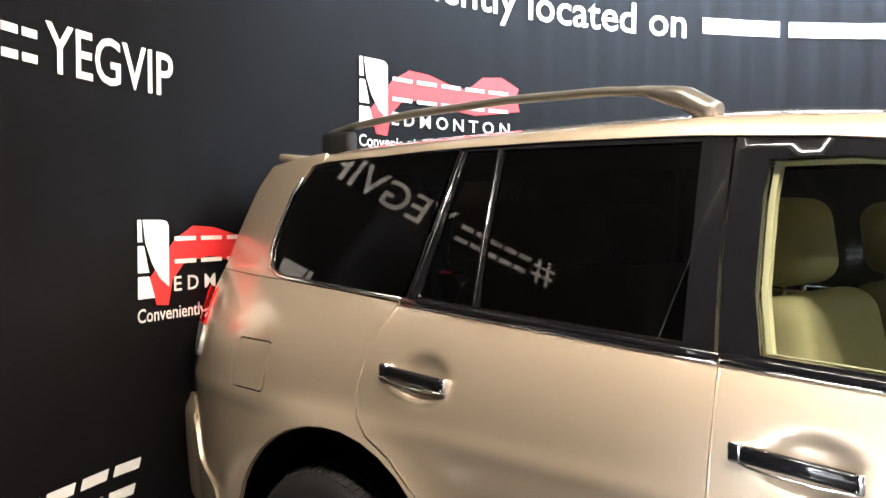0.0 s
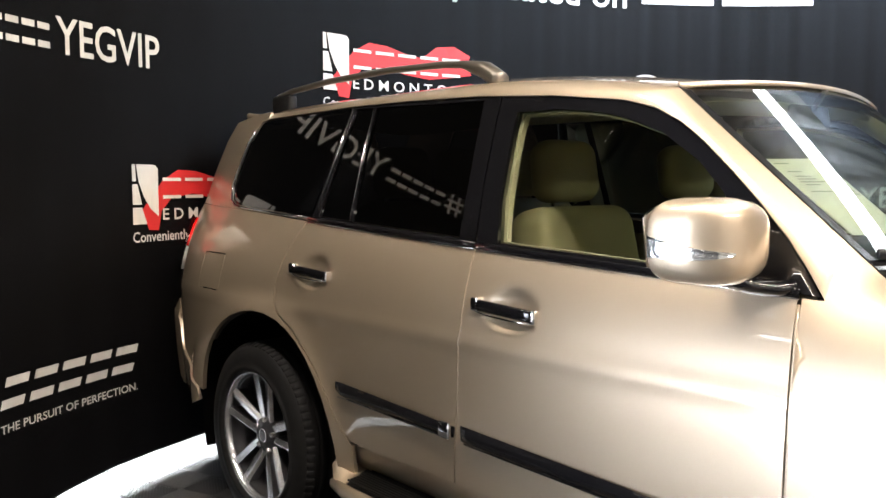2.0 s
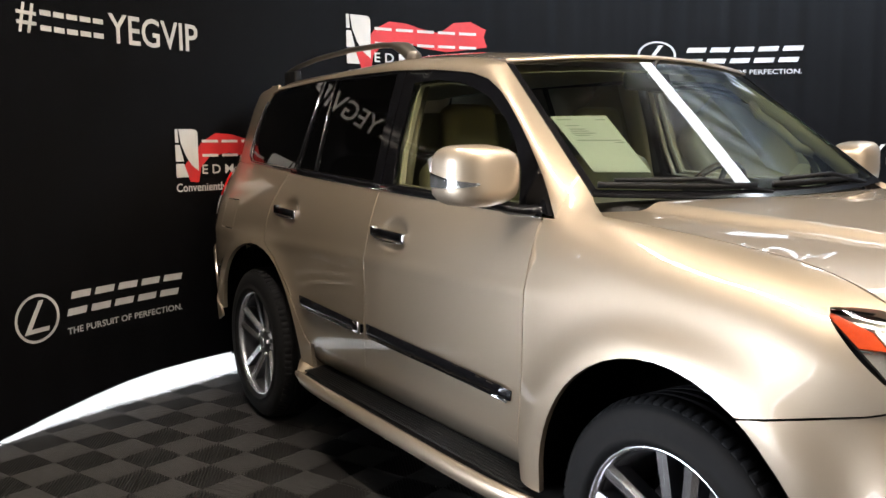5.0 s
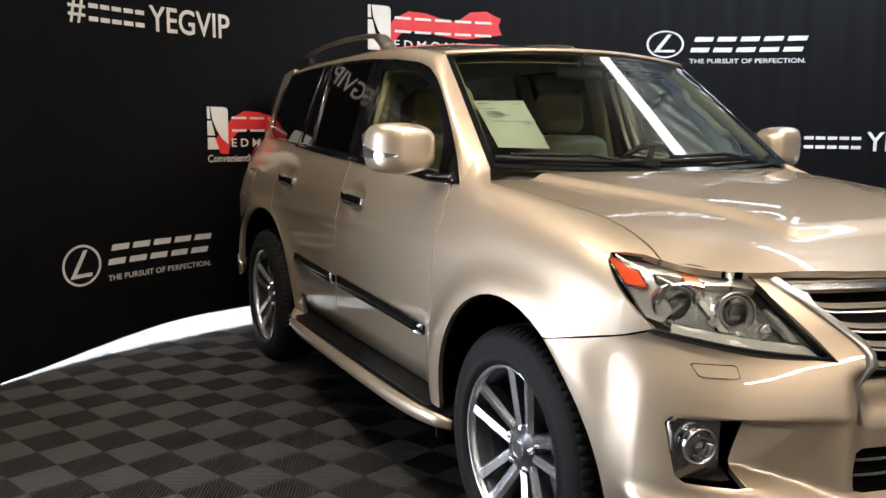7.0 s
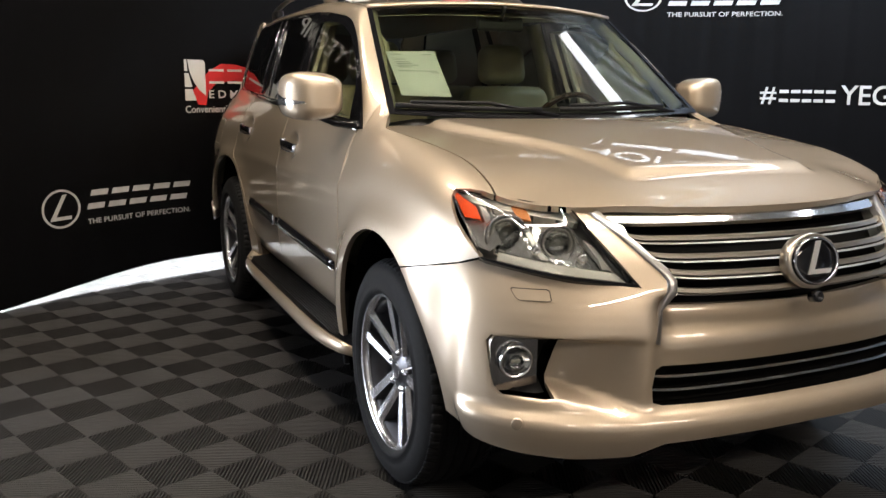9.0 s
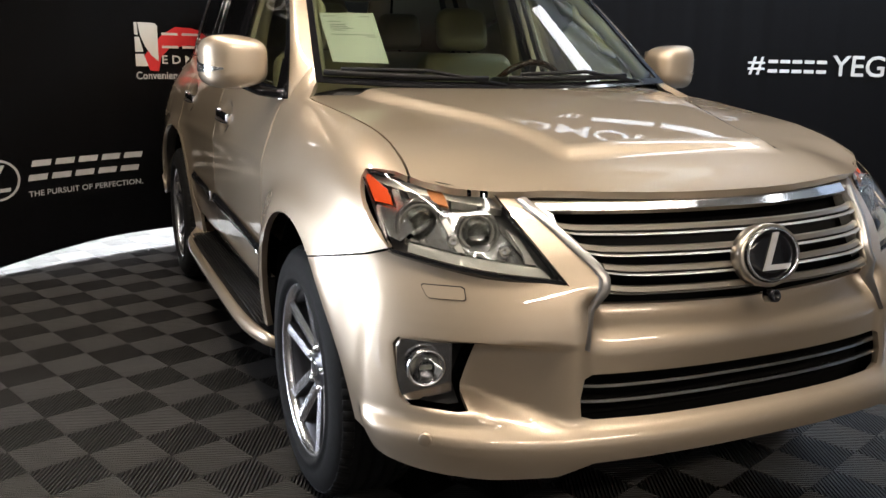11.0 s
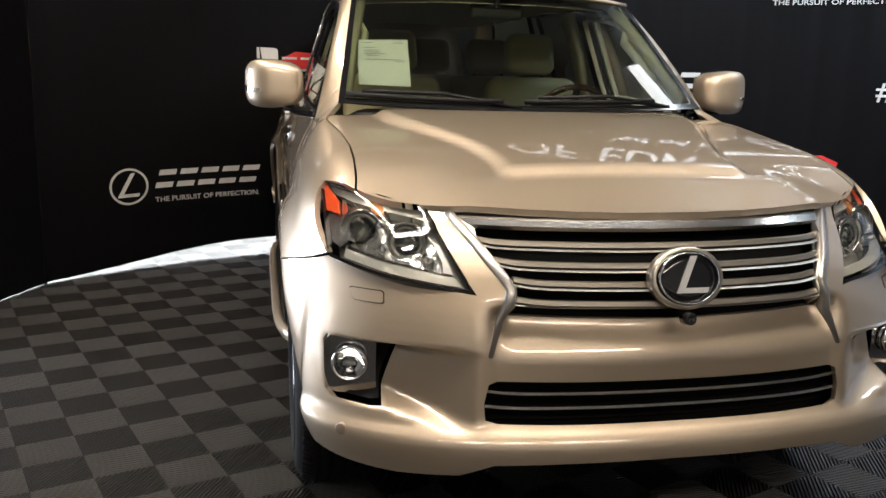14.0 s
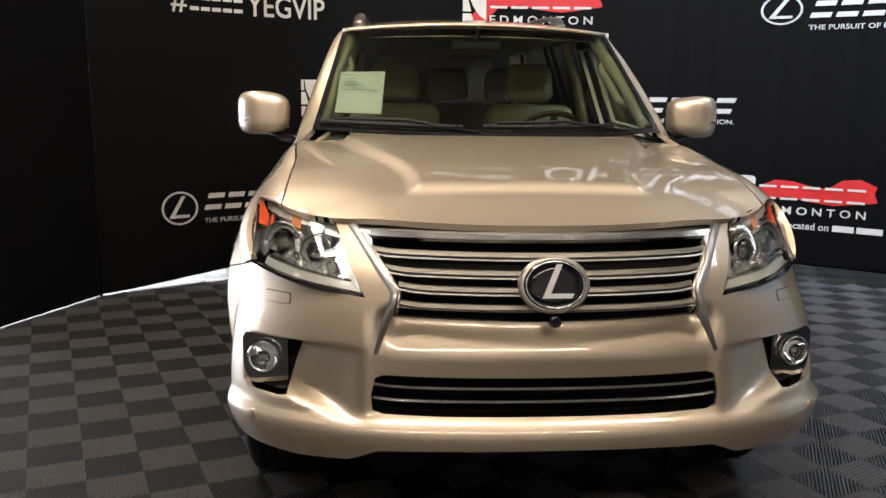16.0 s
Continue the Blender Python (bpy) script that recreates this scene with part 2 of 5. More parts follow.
# ---- the hall: floor, curved backdrop, roof ----
CX, CY, RAD = 0.57, -0.10, 4.2


def on_wall(phi, z, inset=0.0):
    a = radians(phi)
    # the cloth hangs in faint upright folds
    fold = 0.0015 * math.sin(phi * 1.7) + (0.0016 * math.sin(phi * 4.3 + 1.0 + 0.8 * math.sin(phi * 0.9)) + 0.0022 * math.sin(phi * 2.3 + 1.3 * math.sin(phi * 0.37)) * smooth01(z, 0.6, 2.6)) * smooth01(phi, -5, 25)
    r = RAD - inset + fold
    return (CX + r * math.sin(a), CY + r * math.cos(a), z)


def hem(phi):
    return 0.018 + 0.095 * smooth01(phi, -44, -24)


ground = rbox((17, 17, 0.1), 0.01, 1, pose(0.5, -0.5, -0.062))
tagged(part("ground", ground, CONCRETE, None), "pale concrete hall floor under the plastic tiles", "floor", kind="structure")

bm = bmesh.new()
cols = []
for i in range(0, 241):
    phi = -45 + i * 0.5
    lo = hem(phi)
    zs = [lo, lo + 0.02] + [0.15 + 0.3 * k for k in range(16)]
    col = [bm.verts.new(on_wall(phi, z)) for z in zs]
    back = [bm.verts.new(on_wall(phi, z, -0.03)) for z in zs]
    cols.append((col, back))
for (a, ab), (b, bb) in zip(cols, cols[1:]):
    for k in range(len(a) - 1):
        bm.faces.new((a[k], b[k], b[k + 1], a[k + 1]))
        bm.faces.new((bb[k], ab[k], ab[k + 1], bb[k + 1]))
    bm.faces.new((a[0], ab[0], bb[0], b[0]))
    bm.faces.new((a[-1], b[-1], bb[-1], ab[-1]))
bmesh.ops.recalc_face_normals(bm, faces=bm.faces)
backdrop = tagged(part("wall_backdrop", bm, FABRIC, None), "black curved cloth backdrop wall printed with white and red logos", "wall", kind="structure")

x0, y0, _ = on_wall(-45, 0)
side_dir = Vector((-0.36, -0.93, 0)).normalized()
side_n = Vector((side_dir.y, -side_dir.x, 0))
bm = prism([(0.012, 0.015), (1.15, 0.015), (1.15, 3.75), (0.012, 3.75)], lambda u, v, w: tuple(Vector((x0, y0, v)) + side_dir * u + side_n * (w + 0.004)), 0.03)
tagged(part("wall_side", bm, FABRIC, None, smooth=False), "plain black cloth side wall beside the curved backdrop", "wall", kind="structure")
bm = tube([(x0 - 0.012, y0 + 0.0, 0.0), (x0 - 0.012, y0, 3.75)], 0.012, 8, up=(0, 1, 0))
tagged(part("backdrop_pole", bm, BLACK_GLOSS, None), "slim dark pole at the seam of the cloth walls", "pole")


def bend(bm, phi, z):
    for v in bm.verts:
        v.co = Vector(on_wall(phi + v.co.x, z + v.co.y, 0.004 + v.co.z))
    return bm


def text_bm(words, width, cap, slant=0.0):
    """Letters as flat shapes, width degrees wide and cap metres high."""
    cu = bpy.data.curves.new("letters", "FONT")
    cu.body, cu.resolution_u, cu.shear, cu.offset = words, 3, slant, 0.010
    ob = bpy.data.objects.new("letters", cu)
    scene.collection.objects.link(ob)
    me = bpy.data.meshes.new_from_object(ob.evaluated_get(bpy.context.evaluated_depsgraph_get()))
    bpy.data.objects.remove(ob)
    bpy.data.curves.remove(cu)
    bm = bmesh.new()
    bm.from_mesh(me)
    bpy.data.meshes.remove(me)
    xs = [v.co.x for v in bm.verts]
    lo, hi = min(xs), max(xs)
    for v in bm.verts:
        v.co = Vector(((v.co.x - lo) / (hi - lo) * width, v.co.y / 0.69 * cap, 0))
    if width > 4:
        for k in range(1, int(width)):
            bmesh.ops.bisect_plane(bm, geom=bm.verts[:] + bm.edges[:] + bm.faces[:], plane_co=(k, 0, 0), plane_no=(1, 0, 0))
    return bm


def wall_text(words, phi0, phi1, z, cap, material=None, inset=0.0):
    bm = text_bm(words, phi1 - phi0, cap)
    for v in bm.verts:
        v.co.z = inset
    part("printed_words", bend(bm, phi0, z), material or PRINT_WHITE, backdrop, smooth=False)


def flat_shape(name, poly, phi, z, material, inset=0.0, holes=()):
    """A printed shape; poly in degrees and metres."""
    k = 0.0733
    bm = patch([(a * k, b) for a, b in poly], lambda u, v: on_wall(phi + u / k, z + v, 0.004 + inset), lambda p: (CX - p.x, CY - p.y, 0), 0.06, 0, [[(a * k, b) for a, b in h] for h in holes])
    return part(name, bm, material, backdrop, smooth=False)


def brand_bars(phi0, phi1, z, h, material, slant=0.35, n=5, thick=0.30, inset=0.0):
    """A brand's word as plain slanted bars."""
    w = (phi1 - phi0) / n
    for i in range(n):
        for b0, b1 in ((0, thick), (1 - thick, 1)):
            s0, s1 = slant * h * b0 / 0.0733, slant * h * b1 / 0.0733
            flat_shape("brand_bar", [(0.06 * w + s0, b0 * h), (0.86 * w + s0, b0 * h), (0.86 * w + s1, b1 * h), (0.06 * w + s1, b1 * h)], phi0 + i * w - 0.2 * slant * h / 0.0733, z, material, inset)


def word_bars(phi0, phi1, z, h, material, lengths):
    """Words that are not spelled out: plain bars."""
    total = sum(lengths) + 0.6 * (len(lengths) - 1)
    a = phi0
    for n in lengths:
        w = n / total * (phi1 - phi0)
        flat_shape("word_bar", [(0, 0), (w, 0), (w, h), (0, h)], a, z, material)
        a += w + 0.6 / total * (phi1 - phi0)


def ring_pts(rx, ry, n=40, cx=0.0, cy=0.0):
    return [(cx + rx * math.cos(2 * math.pi * k / n), cy + ry * math.sin(2 * math.pi * k / n)) for k in range(n)]


def ring_logo(phi, z, rx, ry):
    flat_shape("ring_mark", ring_pts(rx, ry), phi, z, PRINT_GREY, 0, [ring_pts(rx * 0.89, ry * 0.89)])
    flat_shape("stroke_mark", [(0.12 * rx, 0.72 * ry), (0.34 * rx, 0.72 * ry), (-0.28 * rx, -0.40 * ry), (0.55 * rx, -0.40 * ry), (0.50 * rx, -0.58 * ry), (-0.62 * rx, -0.58 * ry)], phi, z, PRINT_GREY)


def slogan_block(phi_ring, z_ring, rx, ry, p0, p1, z_word, h_word, z_line, cap):
    ring_logo(phi_ring, z_ring, rx, ry)
    brand_bars(p0, p1, z_word, h_word, PRINT_GREY)
    wall_text("THE PURSUIT OF PERFECTION.", p0, p1, z_line, cap, PRINT_GREY)


def dealer_block(phi, z, s=1.0, tail=True):
    """The white leaf mark with its red cloth and words; s: degrees of its white part over 2.3."""
    w, h = 2.3 * s, 0.28 * s * 1.03
    red = [(w * 0.4, 0.25 * h), (w * 0.62, -0.10 * h), (w * 1.0, -0.12 * h), (w * 1.12, 0.2 * h), (w * 1.5, 0.42 * h), (w * 2.4, 0.50 * h), (w * 3.2, 0.40 * h), (w * 4.2, 0.34 * h), (w * 5.0, 0.40 * h),
           (w * 5.9, 0.48 * h), (w * 5.75, 0.70 * h), (w * 5.85, 0.86 * h), (w * 5.2, 1.02 * h), (w * 4.5, 0.98 * h), (w * 3.9, 0.74 * h), (w * 3.2, 0.80 * h), (w * 2.5, 0.90 * h), (w * 1.8, 0.92 * h), (w * 1.2, 0.74 * h)]
    flat_shape("red_cloth_mark", red, phi, z, PRINT_RED, 0.0)
    flat_shape("white_mark", [(0.16 * w, h), (0.75 * w, h), (0.92 * w, 0.985 * h), (w, 0.93 * h), (w, 0.12 * h), (0.70 * w, 0.25 * h), (0.45 * w, 0.45 * h), (0.25 * w, 0.70 * h)], phi, z, PRINT_WHITE, 0.003)
    for b in ([(0, 1.0), (0.12, 1.0), (0.15, 0.72), (0, 0.72)], [(0, 0.67), (0.2, 0.67), (0.36, 0.33), (0, 0.33)], [(0, 0.28), (0.36, 0.28), (0.55, 0.0), (0, 0.0)]):
        flat_shape("white_mark", [(x * w, y * h) for x, y in b], phi, z, PRINT_WHITE, 0.003)
    brand_bars(phi + 1.12 * w, phi + 5.55 * w, z + 0.42 * h, 0.36 * h, PRINT_WHITE, 0.0, 5, 0.16, 0.004)
    wall_text("E D M O N T O N", phi + 1.15 * w, phi + 5.5 * w, z + 0.06 * h, 0.19 * h, PRINT_WHITE, 0.004)
    if tail:
        wall_text("Conveniently located on", phi, phi + 4.1 * w, z - 0.30 * h, 0.17 * h)
        word_bars(phi + 4.25 * w, phi + 6.2 * w, z - 0.30 * h, 0.15 * h, PRINT_WHITE, (5, 6))


def hashtag(phi0, phi1, z, cap):
    w = phi1 - phi0
    wall_text("#", phi0, phi0 + 0.10 * w, z + 0.01, cap * 0.9)
    brand_bars(phi0 + 0.115 * w, phi0 + 0.465 * w, z + 0.012, cap * 0.66, PRINT_WHITE, 0.0, 5, 0.26)
    wall_text("YEGVIP", phi0 + 0.485 * w, phi1, z, cap)


hashtag(-36.7, -20.2, 2.005, 0.155)
slogan_block(-36.6, 0.575, 1.95, 0.125, -34.0, -22.95, 0.55, 0.125, 0.452, 0.034)
dealer_block(-22.95, 1.25)
dealer_block(-4.5, 2.005, 1.17)
slogan_block(11.3, 1.36, 2.1, 0.125, 14.0, 26.4, 1.31, 0.125, 1.225, 0.036)
slogan_block(30.5, 2.12, 2.12, 0.113, 33.3, 45.9, 2.055, 0.125, 1.965, 0.036)
hashtag(44.2, 61.5, 1.255, 0.15)
dealer_block(26.6, 0.50, 1.1)
wall_text("Conveniently located on", -9.5, 28.3, 2.71, 0.185)
word_bars(29.9, 47.5, 2.745, 0.10, PRINT_WHITE, (5, 6))
brand_bars(-27, 3.5, 3.06, 0.36, PRINT_WHITE, 0.0, 5, 0.28)
wall_text("OF", 6.5, 15.5, 3.06, 0.36)
wall_text("EDMONTON", 18.5, 54, 3.06, 0.36)

# ---- hall shell, roof, lamps ----
def slab(name, size, at, material, label, category):
    return tagged(part(name, rbox(size, 0.01, 1, pose(*at)), material, None, smooth=False), label, category, kind="structure")


slab("wall_north", (17, 0.2, 5.8), (0.5, 8.0, 2.9), HALL_WALL, "dark painted hall wall behind the backdrop", "wall")
slab("wall_east", (0.2, 17, 5.8), (9.0, -0.5, 2.9), HALL_WALL, "dark painted hall wall", "wall")
slab("wall_south", (17, 0.2, 5.8), (0.5, -9.0, 2.9), HALL_PALE, "pale painted hall wall", "wall")
# the west wall's wide opening is assumed and unseen, added to light the flank
slab("wall_west", (0.2, 9.2, 5.8), (-6.6, -4.4, 2.9), HALL_WALL, "dark painted hall wall beside an assumed, unseen opening", "wall")
slab("wall_west", (0.2, 2.6, 5.8), (-6.6, 6.7, 2.9), HALL_WALL, "dark painted hall wall beside an assumed, unseen opening", "wall")
slab("wall_west", (0.2, 5.2, 2.9), (-6.6, 2.8, 4.35), HALL_WALL, "dark painted hall wall over an assumed, unseen opening", "wall")
# glowing panel and area lamp added in the opening as side light
bm = prism([(0.4, 0.02), (5.2, 0.02), (5.2, 2.8), (0.4, 2.8)], lambda u, v, w: (-6.62 - w, u, v), 0.02)
tagged(part("unseen_bay_glow", bm, DAY, None), "glowing panel added in an assumed, unseen opening", "daylight", kind="structure")
area_lamp("unseen_bay_light", look((-6.45, 2.75, 1.30), (-0.9, 1.4, 0.7)), 4.8, 2.5, 1050, (0.79, 0.86, 1.0))

bm = bmesh.new()
prev = None
for i in range(0, 171):
    y = -9.0 + i * 0.1
    z = 5.6 + (0.05 if (i // 2) % 2 else 0.0)
    cur = (bm.verts.new((-8, y, z)), bm.verts.new((9, y, z)))
    if prev:
        bm.faces.new((prev[0], cur[0], cur[1], prev[1]))
    prev = cur
tagged(part("ceiling", bm, DECK, None, smooth=False), "corrugated steel roof deck", "ceiling", kind="structure")


def roof_truss(y):
    t = thing("roof_truss", "open web steel roof truss under the deck", "truss", "roof trusses")
    part("chord", rbox((16.8, 0.09, 0.09), 0.01, 1, pose(0.5, y, 5.52)), STEEL, t, smooth=False)
    part("chord", rbox((16.8, 0.08, 0.08), 0.01, 1, pose(0.5, y, 4.75)), STEEL, t, smooth=False)
    for k in range(14):
        x = -7.6 + k * 1.17
        a, b = ((x, y, 5.5), (x + 0.58, y, 4.78))
        part("web_bar", tube([a, b], 0.025, 6), STEEL, t)
        part("web_bar", tube([(x + 0.58, y, 4.78), (x + 1.16, y, 5.5)], 0.025, 6), STEEL, t)
    return t


for y in (-5.4, -3.0, -0.6, 3.2, 5.6):
    roof_truss(y)


def strip_lamp(x, y, z, length, width, turn):
    t = thing("strip_lamp", "long lit white strip lamp under the roof", "lamp", "strip lamps")
    m = pose(x, y, z, 0, 0, turn)
    part("housing", rbox((length, 0.07, 0.06), 0.01, 1, m @ pose(0, 0, 0.05)), STEEL, t, smooth=False)
    for k in (-0.4, 0.4):
        part("hanger", tube([m @ Vector((k * length, 0, 0.07)), m @ Vector((k * length, 0, 5.62 - z))], 0.006, 6, up=(0, 1, 0)), STEEL, t)
    part("diffuser", rbox((length - 0.04, width, 0.04), 0.012, 2, m), TUBE, t)


strip_lamp(-2.4, 1.0, 5.0, 5.0, 0.22, 90)
area_lamp("strip_and_fill_light", pose(-2.4, 1.0, 4.96, 0, 0, 90), 4.9, 0.15, 270, (1.0, 0.85, 0.68))
strip_lamp(0.0, -1.3, 4.6, 4.7, 0.16, 0)
# fill added at this strip, tilted to light the backdrop's print
area_lamp("strip_and_fill_light", pose(0.0, -1.3, 4.56, 55, 0, 0), 4.6, 0.15, 620, (1.0, 0.87, 0.72))
strip_lamp(4.29, 0.77, 5.2, 3.7, 0.34, 130)
# strong blue fill added here, tilted to brighten the right-hand cloth
area_lamp("strip_and_fill_light", pose(4.29, 0.77, 5.16, -52, 0, 130), 3.6, 0.33, 4500, (0.62, 0.78, 1.0))
strip_lamp(-0.5, -6.6, 4.6, 6.0, 0.16, 0)
area_lamp("strip_and_fill_light", look((-0.5, -6.6, 4.54), (-0.45, -5.2, 0)), 5.8, 0.16, 330, (1.0, 0.84, 0.68))
# daylight from the hall's rear, on the concrete behind the cloth
for px, py, rot in ((-2.9, 4.6, 25), (-0.6, 5.6, 0)):
    area_lamp("rear_daylight", look((px, py, 1.9), (px + 0.2, py - 0.3, 0)), 2.4, 1.4, 1500, (0.93, 0.97, 1.0))

# ---- the car: surfaces, front to -y, its right side at -x ----
car = thing("suv", "champagne gold full-size suv with chrome grille parked on black tiles", "car")


def belt(y):
    return 1.205 + (y - 0.5) * 0.045


def hood_z(x, y):
    # gently crowned from cowl to nose
    zc = 1.230 - 0.108 * (0.27 - y) + 0.075 * (0.0729 - y * y) - 0.030 * smooth01(-y, 0.54, 0.80)
    a = abs(x)
    edge = 0.36 + 0.24 * smooth01(y, -0.50, 0.35)
    plateau = (0.022 * smooth01(y, -0.588, -0.522) + 0.004 * smooth01(y, -0.5, 0.5)) * (1 - smooth01(a, edge - 0.018, edge + 0.036))
    side = 0.010 + 0.010 * smooth01(y, -0.60, -0.15) - 0.006 * smooth01(y, 0.0, 0.42) + 0.055 * (1 - smooth01(y, -0.62, -0.22))
    corner = 0.020 * smooth01(-y, 0.40, 0.57) * smooth01(a, 0.46, 0.70)
    return zc - side * (a / 0.8) ** 2.6 + plateau - corner


def body_top(y):
    if y >= 0.48:
        return belt(y)
    f = smooth01(y, 0.2, 0.48)
    return (1 - f) * (hood_z(0.80, y) - 0.002) + f * belt(0.48)


def body_w(y):
    w = 0.926 + 0.014 * smooth01(y, 2.5, 3.1) + 0.018 * (1 - smooth01(y, 0.1, 1.0))
    if y < -0.3:
        w -= 0.95 * (-0.3 - y) ** 2
    if y > 3.3:
        w -= 0.50 * (y - 3.3) ** 2
    return w


HUB = 0.39


def taper(y):
    """How far the upper body draws in towards the tail."""
    d = max(0.0, y - 1.3)
    return 0.027 * d * d if d < 1.2 else 0.027 * 1.2 * (2 * d - 1.2)




def side_x(y, z):
    top = body_top(y)
    xt = 0.834 if y > 0.48 else 0.808 + 0.026 * smooth01(y, -0.1, 0.48)
    w = body_w(y)
    xt -= taper(y)
    if y > 3.3:
        xt -= 0.22 * (y - 3.3) ** 2
    if z <= top:
        zm = 0.86
        t = max(0.0, (z - zm) / (top - zm))
        p = 2.3 if y > 0.6 else 2.3 + 1.5 * (1 - smooth01(y, -0.2, 0.6))
        x = w - (w - xt) * t ** p - 0.028 * (max(0.0, zm - z) / 0.42) ** 2
        # a soft crease along the flanks
        x += 0.006 * math.exp(-((z - 0.99 + 0.01 * y) / 0.03) ** 2) * smooth01(y, 0.2, 0.6)
    else:
        h = z - top
        x = xt - 0.285 * h - 0.09 * h * h
        if h > 0.5:
            x -= 1.2 * (h - 0.5) ** 2
    for cy in (0.0, 2.85):
        r = math.hypot((y - cy) * 0.96, z - HUB)
        flare = 0.045 * (1 - 0.12 * min(1, ((0.5 - r) / 0.05) ** 2)) if r < 0.5 else 0.045 * math.exp(-(((r - 0.50) / 0.10) ** 2))
        x += flare * (1 - smooth01(z, 0.92, 1.06))
    # hollows behind the door handles
    for cy, cz in ((1.425, 1.084), (2.472, 1.110)):
        x -= 0.026 * math.exp(-(((y - cy) / 0.088) ** 2 + ((z - cz) / 0.056) ** 2) ** 2)
    return x


def roof_drop(y):
    return 0.045 * (max(0.0, y - 2.9) / 0.75) ** 2


def cant(y):
    """Height of the roof's outer edge."""
    return 1.790 - 0.070 * (max(0.0, 1.9 - y) / 0.9) ** 1.8 - roof_drop(y)


def roof_z(x, y):
    crown = 1.845 - 0.092 * (max(0.0, 1.9 - y) / 0.9) ** 1.5 - roof_drop(y)
    return crown - (crown - cant(y)) * (abs(x) / (0.635 - 0.9 * taper(y))) ** 2.6


LEVELS = (0.33, 0.42, 0.50, 0.62, 0.75, 0.87, 0.95, 1.06)


def fascia_at(th, z):
    y0 = table(z, LEVELS, (-0.90, -0.965, -0.95, -0.955, -0.965, -0.945, -0.885, -0.735))
    w = table(z, LEVELS, (0.87, 0.925, 0.952, 0.962, 0.965, 0.955, 0.93, 0.885))
    ys = table(z, LEVELS, (-0.52, -0.52, -0.50, -0.44, -0.365, -0.27, -0.26, -0.25))
    n = table(z, LEVELS, (2.4, 2.4, 2.4, 2.3, 2.2, 2.05, 2.0, 2.0))
    a = abs(th)
    sx, cx = math.sin(min(a, math.pi / 2)), math.cos(min(a, math.pi / 2))
    x = w * max(sx, 0) ** (2 / n)
    y = ys - (ys - y0) * max(cx, 0) ** (2 / n) + 0.3 * max(0.0, a - math.pi / 2)
    return x, y


def fascia(th, z):
    pts = [fascia_at(th, z + d) for d in (-0.05, -0.025, 0, 0.025, 0.05)]
    x, y = sum(p[0] for p in pts) / 5, sum(p[1] for p in pts) / 5
    # the scooped cheek between fog lamp and lower grille
    lowz = 0.490 + 0.24 * (max(0.45, min(x, 0.74)) - 0.55)
    cheek = smooth01(x, 0.47, 0.60) * (1 - smooth01(x, 0.88, 0.93)) * (1 - smooth01(z, 0.695 - 0.02 * (x - 0.6), 0.715 - 0.02 * (x - 0.6))) * smooth01(z, lowz, lowz + 0.052)
    y += 0.094 * smooth01(x, 0.46, 0.76) * (1 - smooth01(x, 0.77, 0.90)) * cheek
    # centre of the bumper under the grille stands back a little
    y += 0.018 * (1 - smooth01(x, 0.46, 0.53)) * smooth01(z, 0.50, 0.54) * (1 - smooth01(z, 0.78, 0.84))
    # below the grille the skin rolls back towards its top edge
    y += 0.050 * (1 - smooth01(x, 0.42, 0.50)) * smooth01(z, 0.675, 0.79) ** 1.5 * (1 - smooth01(z, 0.795, 0.84))
    # a chin edge runs all round under the fog lamps
    front = 1 - smooth01(y, -0.66, -0.50)
    chin = 0.026 * (1 - smooth01(z, 0.482, 0.526)) * front
    nx = min(0.9, (x / 0.95) ** 3)
    x, y = x + chin * nx, y - chin * math.sqrt(1 - nx * nx)
    # towards the wheel the corner runs into the wing's flank
    k = smooth01(y, -0.60, -0.42)
    x = x * (1 - k) + side_x(y, z) * k
    return (math.copysign(x, th), y, z)


def th_of(x, z):
    lo, hi = 0.0, math.pi / 2
    for _ in range(30):
        m = (lo + hi) / 2
        if fascia_at(m, z)[0] < abs(x):
            lo = m
        else:
            hi = m
    return math.copysign((lo + hi) / 2, x)


def tz(points):
    return [(th_of(x, z), z) for x, z in points]


def mirror_poly(half):
    """A closed outline from its half with x >= 0, from the centre line round to the centre line."""
    return half + [(-x, z) for x, z in reversed(half) if abs(x) > 1e-6]


def away(p):
    return (p.x, p.y - 1.4, (p.z - 1.0) * 0.5)


def arch(cy, a0, a1, rx=0.475, rz=0.512, n=18):
    return [(cy + rx * math.cos(radians(a0 + (a1 - a0) * k / n)), HUB + rz * math.sin(radians(a0 + (a1 - a0) * k / n))) for k in range(n + 1)]


# headlamp corners: outer top, outer bottom, inner bottom, inner top
HL = [Vector(p) for p in ((0.876, -0.368, 1.082), (0.872, -0.575, 0.905), (0.519, -0.842, 0.853), (0.618, -0.640, 1.040))]


def lamp_face(s, t, depth=0.0):
    """Headlamp's front, s from outside in, t upward."""
    a = HL[1].lerp(HL[2], s)
    b = HL[0].lerp(HL[3], s)
    p = a.lerp(b, t)
    bul = 0.052 * math.sin(math.pi * min(1, max(0, s))) * (1 - 0.70 * max(0, t) ** 4)
    n = Vector((0.55, -0.75, 0.38)).normalized()
    down = Vector((0, 0, -0.022)) * math.sin(math.pi * min(1, max(0, s))) * (1 - t)
    return p + n * (bul - depth) + down


